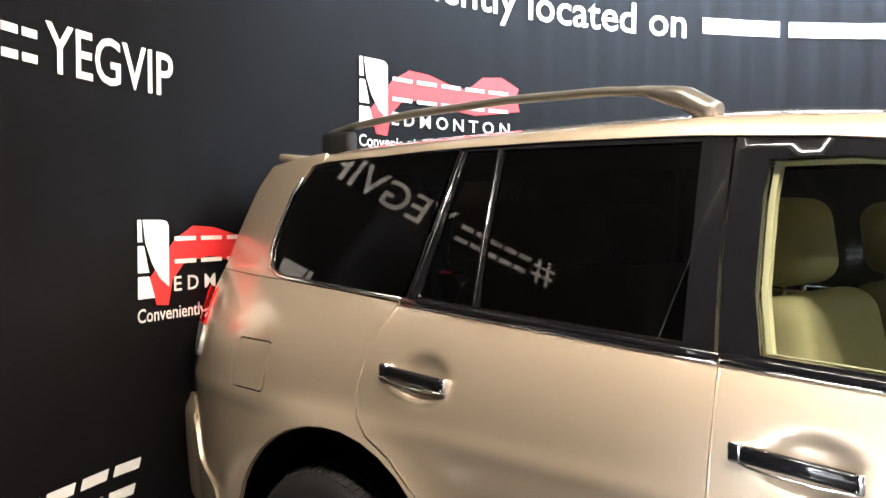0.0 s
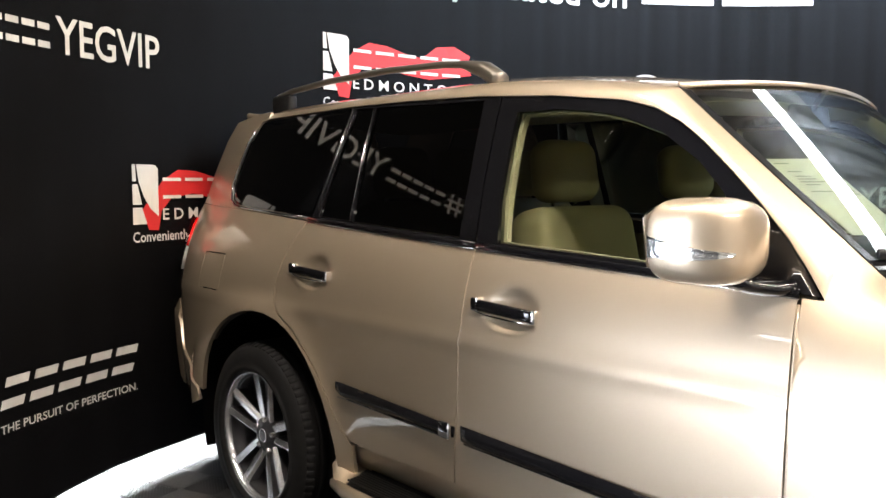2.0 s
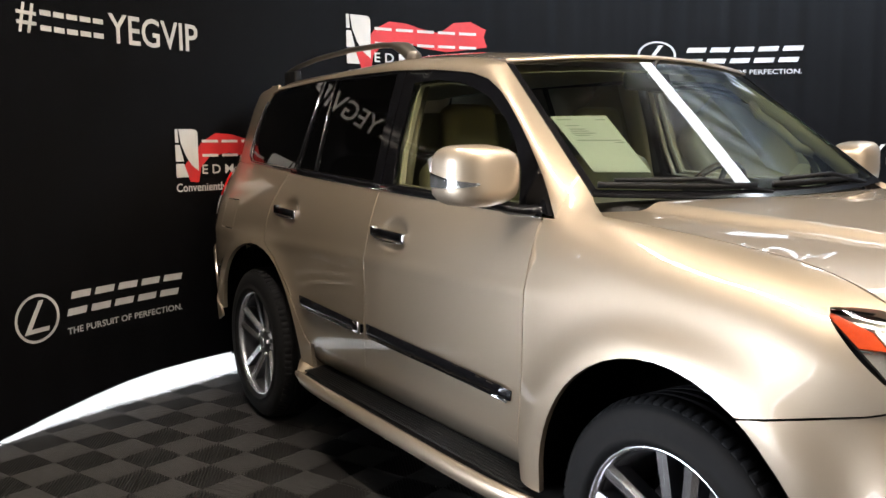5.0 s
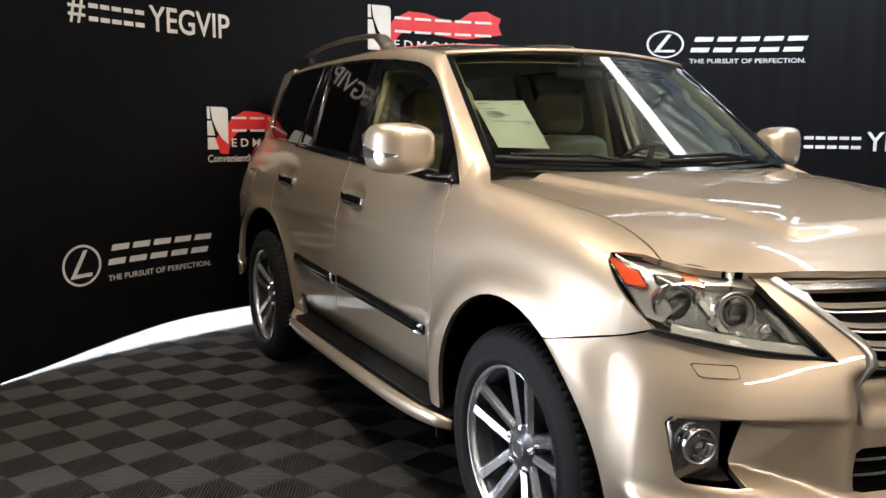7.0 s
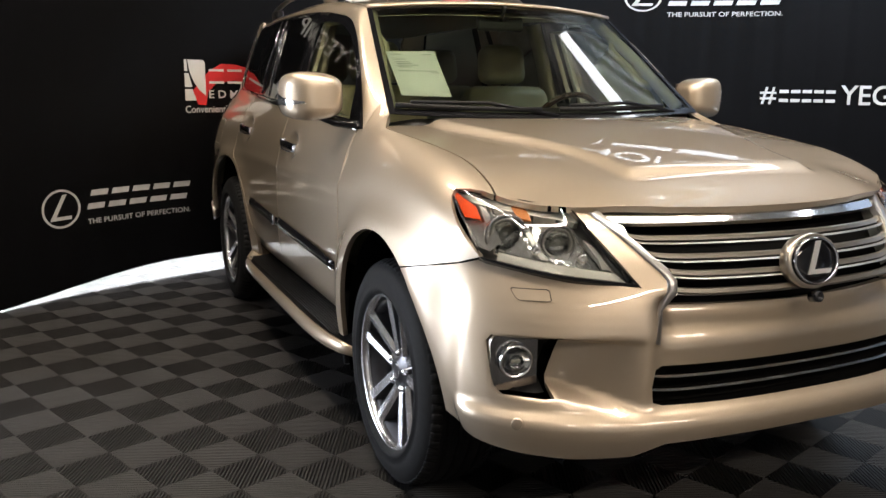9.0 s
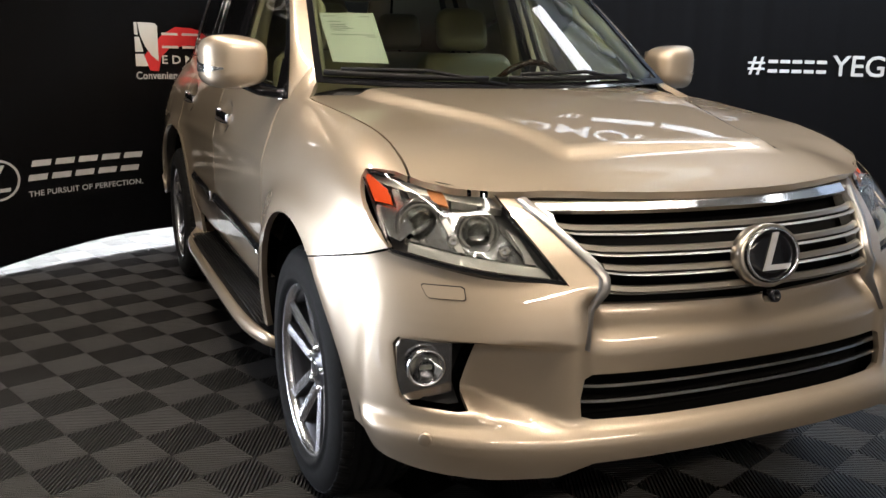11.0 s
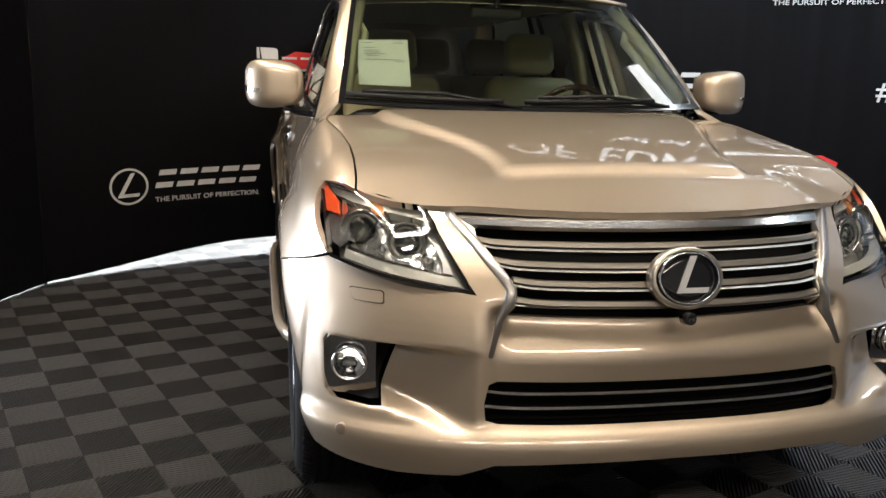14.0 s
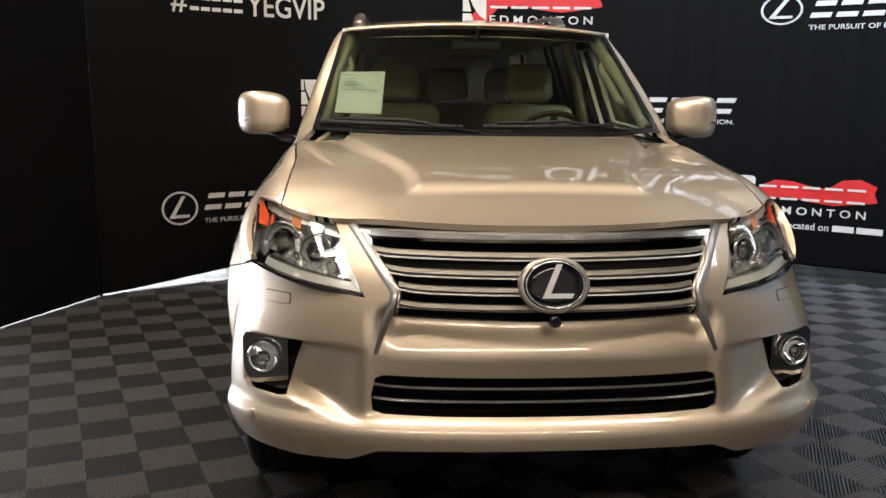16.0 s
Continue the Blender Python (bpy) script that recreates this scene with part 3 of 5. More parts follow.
# ---- bumper, grille, bonnet ----
lampline = [lamp_face(k / 8, 0) for k in range(0, 9)]
half = [(0.0, 0.437), (0.30, 0.435), (0.48, 0.430), (0.56, 0.394), (0.70, 0.386), (0.82, 0.394), (0.9235, 0.43), (0.9595, 0.60), (0.9625, 0.72), (0.9585, 0.832)]
half += [(p.x, p.z - 0.004) for p in lampline] + [(0.535, 0.875), (0.600, 1.010), (0.622, 1.042), (0.575, 1.047), (0.475, 0.925), (0.428, 0.870), (0.437, 0.835), (0.44, 0.792), (0.0, 0.785)]
lower_grille = [(0.0, 0.523), (0.30, 0.523), (0.47, 0.525), (0.500, 0.535), (0.503, 0.58), (0.492, 0.628), (0.47, 0.636), (0.25, 0.636), (0.0, 0.636)]


def fog_hole(s):
    pts = [(0.750, 0.549), (0.775, 0.546), (0.872, 0.552), (0.886, 0.566), (0.889, 0.69), (0.878, 0.708), (0.785, 0.706), (0.700, 0.702)]
    return tz([(s * x, z) for x, z in pts])


def seam(y):
    return table(y, (-0.572, -0.50, -0.295, -0.248), (0.910, 0.884, 0.838, 0.8275)) - 0.0045


def th_at(y, z):
    lo, hi = 0.2, math.pi / 2 + 0.6
    for _ in range(30):
        m = (lo + hi) / 2
        if fascia_at(m, z)[1] < y:
            lo = m
        else:
            hi = m
    return lo


seam_line = [(th_at(y, seam(y)), seam(y)) for y in (-0.251, -0.30, -0.36, -0.41, -0.46, -0.51, -0.555)]
arch_edge = [(th_at(-0.475 * math.cos(math.asin((z - HUB) / 0.512)), z), z) for z in (0.425, 0.46, 0.52, 0.60, 0.67, 0.73, 0.775, 0.805)]
bump = tz(half[:6]) + arch_edge + seam_line + tz(half[11:])
bump_full = bump + [(-a, z) for a, z in reversed(bump) if abs(a) > 1e-6]
lg = tz(lower_grille)
lg_full = lg + [(-a, z) for a, z in reversed(lg) if abs(a) > 1e-6]
front_bumper = part("front_bumper", patch(bump_full, fascia, away, 0.015, 0.02, [lg_full, fog_hole(1), fog_hole(-1)], exact=True), PAINT, car)

part("front_backing", patch(tz([(-0.86, 0.40), (0.86, 0.40), (0.86, 0.88), (0.50, 1.0), (-0.50, 1.0), (-0.86, 0.88)]), lambda a, z: (fascia(a, z)[0] * 0.97, fascia(a, z)[1] + 0.11, z), away, 0.08, 0), DARK_SHELL, car)


def fascia_bar(name, x0, x1, z, hz, material, parent, off=0.0, n=22, depth=0.03, droop=0.0, lean=0.55, label=""):
    """A bar across the front at height z, following the nose."""
    bm = bmesh.new()
    rings = []
    for k in range(n + 1):
        x = x0 + (x1 - x0) * k / n
        end = smooth01(abs(x), abs(x1) - 0.06, abs(x1)) if abs(x0) > 0 and x0 < 0 else 0
        zz = z + droop * end
        _, y, _ = fascia(th_of(max(-0.93, min(0.93, x)), zz), zz)
        y += off
        rings.append([bm.verts.new(p) for p in ((x, y + depth, zz - hz), (x, y + 0.003, zz - hz), (x, y - 0.003, zz - hz * 0.5), (x, y + hz * lean, zz + hz * 0.8), (x, y + depth * 0.7, zz + hz), (x, y + depth, zz + hz * 0.6))])
    for p, q in zip(rings, rings[1:]):
        for i in range(6):
            bm.faces.new((p[i], q[i], q[(i + 1) % 6], p[(i + 1) % 6]))
    bm.faces.new(rings[0])
    bm.faces.new(rings[-1][::-1])
    bmesh.ops.recalc_face_normals(bm, faces=bm.faces)
    for e in bm.edges:
        if e.calc_face_angle(0) > 0.6:
            e.smooth = False
    return part(name, bm, material, parent, label)


# plain black sheet set back, standing in for the shade between the bars
grille = part("grille", patch(tz(mirror_poly([(0.0, 0.79), (0.43, 0.79), (0.425, 0.87), (0.56, 1.04), (0.0, 1.04)])), lambda a, z: (fascia(a, z)[0], fascia(a, z)[1] + 0.10, z), away, 0.06, 0), DARK_SHELL, car, "plain black sheet for the dark depth behind chrome-edged bars")
for z, x in ((0.967, 0.505), (0.923, 0.462), (0.881, 0.425), (0.836, 0.428)):
    fascia_bar("grille_bar", -x, x, z, 0.0078, SATIN, grille, 0.012, depth=0.018, droop=0.006)
    fascia_bar("bar_edge", -x, x, z - 0.0108, 0.0024, TRIM_SATIN, grille, 0.006, depth=0.012, droop=0.006)
fascia_bar("grille_top_bar", -0.575, 0.575, 1.017, 0.021, CHROME, grille, -0.006, depth=0.05, lean=1.45, label="chrome top bar of the grille")


def fascia_strip(name, pts, wid, material, parent, off=0.0, n=8):
    """A raised strip along points (x, z) of the nose."""
    path = []
    for (xa, za), (xb, zb) in zip(pts, pts[1:]):
        for k in range(n):
            x, z = xa + (xb - xa) * k / n, za + (zb - za) * k / n
            path.append(Vector(fascia(th_of(x, z), z)) + Vector((0, off, 0)))
    x, z = pts[-1]
    path.append(Vector(fascia(th_of(x, z), z)) + Vector((0, off, 0)))
    return part(name, tube(path, wid, 8, 0.010, up=(0, -1, 0.2)), material, parent)


def fascia_ribbon(name, pts, half_w, material, parent):
    """A flat raised band along points (x, z) of the nose."""
    bm = bmesh.new()
    rings = []
    n = len(pts)
    for i in range(n):
        (xa, za), (xb, zb) = pts[max(0, i - 1)], pts[min(n - 1, i + 1)]
        t = Vector((xb - xa, zb - za)).normalized()
        nrm = Vector((-t.y, t.x))
        w = half_w * (0.45 if i == n - 1 else 1.0)
        ring = []
        for k, lift in ((-1.0, 0.016), (-0.92, -0.008), (-0.6, -0.011), (0.6, -0.011), (0.92, -0.008), (1.0, 0.016)):
            x, z = pts[i][0] + nrm.x * w * k, pts[i][1] + nrm.y * w * k
            p = fascia(th_of(x, z), z)
            ring.append(bm.verts.new((p[0], p[1] + lift, p[2])))
        rings.append(ring)
    for p, q in zip(rings, rings[1:]):
        for k in range(5):
            bm.faces.new((p[k], q[k], q[k + 1], p[k + 1]))
    bm.faces.new(rings[0])
    bm.faces.new(rings[-1][::-1])
    bmesh.ops.recalc_face_normals(bm, faces=bm.faces)
    return part(name, bm, material, parent)


for s in (1, -1):
    fascia_ribbon("grille_side_trim", [(s * x, z) for x, z in ((0.560, 1.036), (0.520, 0.985), (0.480, 0.930), (0.450, 0.892), (0.438, 0.868), (0.444, 0.842), (0.462, 0.785), (0.490, 0.700))], 0.0125, TRIM_SATIN, grille)
    fascia_strip("grille_inner_trim", [(s * 0.520, 1.0), (s * 0.455, 0.915), (s * 0.424, 0.868), (s * 0.430, 0.80)], 0.006, SATIN, grille, 0.016)
    part("grille_corner", patch(tz([(s * 0.500, 1.000), (s * 0.572, 1.044), (s * 0.580, 1.046), (s * 0.545, 0.998), (s * 0.500, 0.945)]), lambda a, z: (fascia(a, z)[0], fascia(a, z)[1] - 0.003, z), away, 0.03, 0.02), TRIM_SATIN, grille)

# emblem: dark dish in a satin rim, with a chrome ring and a bent stroke
emblem = part("emblem", lathe([(0.098, -0.03), (0.100, -0.004), (0.094, 0.006), (0.086, 0.004)], 48), SATIN, grille, "oval badge, black with chrome ring")


def badge(v):
    """Badge plane: v.x forward, v.y across, v.z up."""
    tilt = radians(12)
    return Vector((v.y, -0.945 - v.x * math.cos(tilt) + v.z * math.sin(tilt), 0.905 + v.z * math.cos(tilt) + v.x * math.sin(tilt)))


def badge_mesh(bm, sz=0.80):
    for v in bm.verts:
        v.co = badge(Vector((v.co.x, v.co.y, v.co.z * sz)))
    bmesh.ops.recalc_face_normals(bm, faces=bm.faces)
    return bm


me = emblem.data
for v in me.vertices:
    v.co = badge(Vector((v.co.x, v.co.y, v.co.z * 0.80)))
part("badge_dish", badge_mesh(lathe([(0.087, 0.0), (0.086, 0.008), (0.05, 0.011)], 40)), BLACK_GLOSS, emblem)
part("badge_ring", badge_mesh(lathe([(0.0835, 0.006), (0.082, 0.014), (0.0785, 0.014), (0.077, 0.006)], 48, closed=True)), CHROME, emblem)
stroke = [(0.004, 0.056), (0.020, 0.056), (-0.013, -0.024), (0.052, -0.024), (0.046, -0.037), (-0.036, -0.037)]
bm = prism(stroke, lambda u, v, w: tuple(badge(Vector((0.008 + w, u, v)))), 0.008)
part("badge_stroke", bm, BADGE, emblem, smooth=False)
part("front_lens", badge_mesh(lathe([(0.017, 0.0), (0.016, 0.03), (0.009, 0.032), (0.006, 0.024)], 20, pose(-0.016, 0, -0.102)), 1.0), BLACK_GLOSS, grille, "small black camera pod under the badge")

# lower grille
low = part("lower_grille", patch(tz(mirror_poly([(0.0, 0.51), (0.51, 0.51), (0.51, 0.645), (0.0, 0.645)])), lambda a, z: (fascia(a, z)[0], fascia(a, z)[1] + 0.09, z), away, 0.06, 0), DARK_SHELL, car, "black lower intake with chrome blades")
for z in (0.599, 0.560):
    fascia_bar("intake_blade", -0.497, 0.497, z, 0.0042, CHROME_SOFT, low, 0.013, depth=0.018, droop=0.008)

# bonnet
def cut(y):
    """Half width of the bonnet at its shut line."""
    return table(y, (-0.50, -0.45, -0.32, -0.16, 0.0, 0.15, 0.30, 0.37), (0.788, 0.780, 0.774, 0.773, 0.780, 0.794, 0.806, 0.800))


hood_poly = [(0.0, -0.786), (0.12, -0.783), (0.24, -0.769), (0.36, -0.744), (0.46, -0.714), (0.555, -0.678), (0.614, -0.645), (0.70, -0.582), (0.762, -0.520), (0.783, -0.496)]
hood_poly += [(cut(y) - 0.003, y) for y in (-0.45, -0.38, -0.32, -0.16, 0.0, 0.08, 0.15, 0.23, 0.30, 0.37)] + [(0.776, 0.442), (0.70, 0.408), (0.60, 0.370), (0.40, 0.320), (0.20, 0.290), (0.0, 0.281)]
hood_full = hood_poly + [(-x, y) for x, y in reversed(hood_poly) if x > 0]


def hood_f(x, y):
    z = hood_z(x, y)
    return (x, y, z)


bonnet = part("bonnet", patch(hood_full, hood_f, lambda p: (0, -0.2, 1), 0.019, 0.02, exact=True), PAINT, car)

# ---- windscreen and cowl ----
def screen(u, v, d=0.0):
    x = u * (0.752 - 0.112 * v)
    y = 0.352 + 0.118 * u * u + v * (0.60 - 0.02 * u * u)
    z = 1.248 + 0.500 * v + 0.022 * u * u * (1 - v) - 0.030 * u * u * v
    return (x, y - 0.6 * d, z + 0.79 * d)


wind = part("windscreen", patch([(-1, 0), (1, 0), (1, 1), (-1, 1)], screen, lambda p: (0, -0.6, 0.8), 0.08, 0, exact=True), GLASS_CLEAR, car, "clear windscreen reflecting the roof")
for a, b in (((-1.0, 0), (-0.968, 1)), ((0.968, 0), (1.0, 1)), ((-0.968, 0.990), (0.968, 1.0)), ((-0.968, 0.0), (0.968, 0.045))):
    part("screen_border", patch([a, (b[0], a[1]), b, (a[0], b[1])], lambda u, v: screen(u, v, 0.004), lambda p: (0, -0.6, 0.8), 0.06, 0.004), BLACK_GLOSS, car)
bm = patch([(-1.0, 0), (1.0, 0), (1.0, 1), (-1.0, 1)], lambda u, v: (u * 0.785, 0.255 + 0.135 * u * u + v * 0.115, hood_z(u * 0.78, 0.25) - 0.020 + 0.012 * v), lambda p: (0, 0, 1), 0.08, 0.03)
part("cowl", bm, BLACK_PLASTIC, car)


def wiper(x0, x1, lift):
    w = part("wiper", tube([(x0, *screen(x0 / 0.75, 0.03)[1:]), (x0 + (x1 - x0) * 0.5, *[a + b for a, b in zip(screen((x0 + (x1 - x0) * 0.5) / 0.75, 0.055 + lift)[1:], (-0.018, 0.03))]), (x1, *[a + b for a, b in zip(screen(x1 / 0.75, 0.06 + lift)[1:], (-0.012, 0.02))])], 0.010, 6, 0.008), BLACK_PLASTIC, car)
    pts = []
    for k in range(9):
        x = x0 + (x1 - x0) * (0.12 + 0.98 * k / 8)
        px, py, pz = screen(x / 0.75, 0.045 + lift)
        pts.append((x, py - 0.012, pz + 0.012))
    part("wiper_blade", tube(pts, 0.007, 6, 0.012), BLACK_PLASTIC, w)


wiper(-0.05, -0.66, 0.01)
wiper(0.60, 0.02, 0.015)

# ---- roof ----
roof_half = [(0.0, 0.955), (0.30, 0.972), (0.50, 1.005), (0.632, 1.058), (0.634, 1.30)] + [(0.634 - 0.9 * taper(y), y) for y in (1.75, 2.2, 2.6, 3.26, 3.4)] + [(0.46, 3.62), (0.34, 3.69), (0.0, 3.71)]
roof_full = roof_half + [(-x, y) for x, y in reversed(roof_half) if x > 0]
part("roof", patch(roof_full, lambda x, y: (x, y, roof_z(x, y)), lambda p: (0, 0, 1), 0.05, 0.015, exact=True), PAINT, car)
part("roof_header", tube([screen(u / 10, 1.0, 0.006) for u in range(-10, 11)], 0.012, 8, 0.007, up=(0, -0.6, 0.8)), PAINT, car)
part("headlining", patch(roof_full, lambda x, y: (x * 0.97, 1.0 + (y - 1.0) * 0.98, roof_z(x, y) - 0.05), lambda p: (0, 0, -1), 0.12, 0), CREAM, car)
bm = rbox((0.88, 0.18, 0.035), 0.015, 3, pose(0, 3.70, 1.785, 8))
part("roof_spoiler", bm, PAINT, car)


# ---- sides ----
def side_set(s):
    """Panels, glass and trim of one flank; s = -1: the car's right."""
    def f(y, z):
        return (s * side_x(y, z), y, z)

    def off(d):
        return lambda y, z: (s * (side_x(y, z) + d), y, z)

    def out(p):
        return (s, 0, 0.25)

    g = 0.0040
    b = belt
    # a rolled shoulder joins the flank to the bonnet's shut line, the screen's edge and the roof's edge
    def low(y):
        return body_top(y) - 0.035 * (1 - smooth01(y, 0.30, 0.50))

    rail_out = [(0.546, 1.2075), (0.600, 1.278), (0.650, 1.335), (0.745, 1.425), (0.818, 1.488), (0.918, 1.568), (0.993, 1.618), (1.086, 1.664), (1.198, 1.692), (1.465, 1.723), (1.80, 1.745), (2.2, 1.755), (2.6, 1.758), (3.26, 1.746)]
    rail_in = [screen(1, v) for v in (0.13, 0.22, 0.30, 0.45, 0.56, 0.72, 0.83, 0.93, 1.0)] + [(0.634 - 0.9 * taper(y), y, cant(y)) for y in (1.30, 1.75, 2.2, 2.6, 3.26)]
    foot_in = [(cut(y) + 0.003, y, hood_z(cut(y), y)) for y in (-0.50, -0.45, -0.38, -0.32, -0.24, -0.16, -0.08, 0.0, 0.08, 0.15, 0.23, 0.30, 0.37)] + [(0.768, 0.445, 1.256), screen(1, 0.0), screen(1, 0.13)]
    foot_k = (-0.50, -0.45, -0.38, -0.32, -0.24, -0.16, -0.08, 0.0, 0.08, 0.15, 0.23, 0.30, 0.37, 0.43, 0.48, 0.546)

    def along(k, keys, pts):
        return Vector([table(k, keys, [q[i] for q in pts]) for i in range(3)])

    def side_normal(y, z):
        e = 2e-3
        return Vector((1, -(side_x(y + e, z) - side_x(y - e, z)) / (2 * e), -(side_x(y, z) - side_x(y, z - 2 * e)) / (2 * e))).normalized()

    def rolled(a, na, c, nc, w):
        d = c - a
        ta, tc = d - na * na.dot(d), d - nc * nc.dot(d)
        ta, tc = ta * (d.length / max(ta.length, 1e-6)), tc * (d.length / max(tc.length, 1e-6))
        w2, w3 = w * w, w * w * w
        q = a * (2 * w3 - 3 * w2 + 1) + ta * (w3 - 2 * w2 + w) + c * (3 * w2 - 2 * w3) + tc * (w3 - w2)
        return (s * q.x, q.y, q.z)

    def wing_f(y, v):
        lo = low(y)
        if v <= lo:
            return f(y, v)
        y = min(y, 0.546)
        c = along(y, foot_k, foot_in)
        nc = Vector((0.14, -0.17, 1)).normalized().lerp(Vector((0.45, -0.55, 0.72)), smooth01(y, 0.30, 0.50)).normalized()
        return rolled(Vector((side_x(y, lo), y, lo)), side_normal(y, lo), c, nc, min(1.0, (v - lo) / 0.12))

    def rail_f(k, w):
        i = list(range(len(rail_out)))
        y, z = table(k, i, [q[0] for q in rail_out]), table(k, i, [q[1] for q in rail_out])
        c = along(k, i, rail_in)
        nc = Vector((0.45, -0.55, 0.72)).lerp(Vector((0.25, 0, 0.97)), smooth01(k, 6.5, 9.5)).normalized()
        return rolled(Vector((side_x(y, z), y, z)), side_normal(y, z), c, nc, w)

    wing = [(0.594, b(0.594) - 0.004), (0.546, b(0.546) - 0.003)] + [(y, low(y) + 0.12) for y in (0.546, 0.48, 0.43, 0.37, 0.30, 0.23, 0.15, 0.08, 0.0, -0.08, -0.16, -0.24, -0.32, -0.375, -0.42, -0.455, -0.492)]
    wing += [(-0.458, low(-0.458) + 0.08), (-0.418, low(-0.418) + 0.035), (-0.382, low(-0.382)), (-0.394, 1.062), (-0.47, 0.995), (-0.572, 0.910), (-0.50, 0.884), (-0.295, 0.838), (-0.248, 0.8275)]
    wing += [p for p in arch(0, 134, 4) if p[0] > -0.238] + [(0.478, 0.395), (0.585, 0.395), (0.585, 0.51), (0.576, 0.606), (0.569, 0.72), (0.567, 0.845), (0.566, 0.99), (0.579, 1.10)]
    part("wing", patch(wing, wing_f, out, 0.028, 0.02), PAINT, car)
    # A-pillar and cant rail in one sweep
    n_r = len(rail_out) - 1
    part("pillar_frame", patch([(0, 0), (n_r, 0), (n_r, 1), (0, 1)], lambda u, v: rail_f(u, v), lambda p: (s, 0, 0.6), 0.22, 0.006), PAINT, car)
    # front door
    fd = part("front_door", patch([(0.600 + g, b(0.60) - 0.004), (0.585 + g, 1.10), (0.572 + g, 0.99), (0.573 + g, 0.845), (0.575 + g, 0.72), (0.582 + g, 0.606), (0.591 + g, 0.512), (1.655 - g, 0.515), (1.645 - g, 0.61), (1.622 - g, 0.82), (1.620 - g, 1.0), (1.628 - g, 1.15), (1.640 - g, b(1.64) - 0.004)], f, out, 0.019, 0.02, exact=True), PAINT, car)
    rd_pts = [(1.640 + g, b(1.64) - 0.004), (1.628 + g, 1.15), (1.620 + g, 1.0), (1.622 + g, 0.82), (1.645 + g, 0.61), (1.655 + g, 0.515), (2.16, 0.515)]
    tail_line = [(2.205, 0.525), (2.238, 0.56), (2.318, 0.69), (2.375, 0.765), (2.436, 0.822), (2.536, 0.898), (2.635, 0.945), (2.690, 0.985), (2.715, 1.04), (2.709, 1.13), (2.694, 1.20), (2.664, b(2.66) - 0.004)]
    rd_pts += tail_line
    rd = part("rear_door", patch(rd_pts, f, out, 0.019, 0.02, exact=True), PAINT, car)
    # quarter panel
    q = [(y + 0.006 + 0.004 * (z > 0.95), z - 0.010 * (z < 0.95)) for y, z in reversed(tail_line)] + [(2.20, 0.505), (2.20, 0.40), (2.275, 0.395)]
    q += [p for p in arch(2.785, 178, 14, 0.515, 0.548)] + [(3.45, 0.60), (3.70, 0.66), (3.82, 0.80), (3.85, 1.0), (3.86, 1.343), (3.3, b(3.3) - 0.002)]
    flap = [(y + 0.022 + 0.10 * (z - 0.985), 0.985 + (z - 0.985) * 0.91) for y, z in [(3.165, 0.985), (3.325, 0.985), (3.336, 0.989), (3.34, 1.0), (3.34, 1.135), (3.336, 1.146), (3.325, 1.15), (3.165, 1.15), (3.154, 1.146), (3.15, 1.135), (3.15, 1.0), (3.154, 0.989)]]
    wide = [(3.275 + (y - 3.275) * 1.05, 1.06 + (z - 1.06) * 1.06) for y, z in flap]
    part("quarter_panel", patch(q, f, out, 0.030, 0.02, [wide], exact=True), PAINT, car)
    # body-coloured rods added inside the gaps to draw the shut lines
    for line, who in (([(0.599, 1.19), (0.583, 1.10), (0.570, 0.99), (0.571, 0.845), (0.573, 0.72), (0.580, 0.606), (0.589, 0.512)], fd), ([(1.640, b(1.64) - 0.004), (1.628, 1.15), (1.620, 1.0), (1.622, 0.82), (1.645, 0.61), (1.655, 0.515)], rd), ([(y + 0.004, z - 0.004 * (z < 0.95)) for y, z in tail_line], rd)):
        fine = dense(line + line[::-1][1:-1], 0.03)
        fine = fine[:len(fine) // 2 + 1]
        part("shut_line_rod", tube([off(-0.0062)(y, z) for y, z in fine], 0.0050, 6, up=(s, 0, 0)), PAINT, who)
    # fuel flap
    part("fuel_flap", patch(flap, off(0.0005), out, 0.05, 0.012), PAINT, car)
    # black sheet behind the gaps, standing in for the shade inside
    part("gap_shade_sheet", patch([(-0.30, 1.02), (0.45, 1.15), (2.6, 1.2), (3.6, 1.2), (3.6, 0.94), (2.5, 0.90), (2.28, 0.5), (0.6, 0.5), (0.5, 0.93), (-0.2, 0.96)], off(-0.035), out, 0.10, 0), DARK_SHELL, car)
    # rear bumper corner
    part("rear_bumper_side", patch([(3.30, 0.475), (3.40, 0.435), (3.86, 0.46), (3.97, 0.55), (4.01, 0.68), (4.01, 0.80), (3.97, 0.855), (3.84, 0.865), (3.745, 0.83), (3.74, 0.79), (3.66, 0.655), (3.45, 0.595), (3.31, 0.53)], lambda y, z: (s * (side_x(min(y, 3.72), z) + 0.010 - 1.3 * max(0, y - 3.70) ** 2 - 0.03 * smooth01(z, 0.80, 0.865)), y, z), out, 0.03, 0.012), PAINT, car)
    # tail lamp
    tl = part("tail_lamp", patch([(3.77, 1.140), (3.97, 1.140), (3.97, 1.275), (3.81, 1.275)], lambda y, z: (s * (side_x(min(y, 3.88), z) + 0.010 - 1.2 * max(0, y - 3.85) ** 2), y, z), out, 0.04, 0.03), RED_LENS, car, "red tail lamp")
    part("clear_lens", patch([(3.75, 1.025), (3.97, 1.025), (3.97, 1.134), (3.766, 1.134)], lambda y, z: (s * (side_x(min(y, 3.88), z) + 0.010 - 1.2 * max(0, y - 3.85) ** 2), y, z), out, 0.04, 0.03), LAMP_GREY, tl)
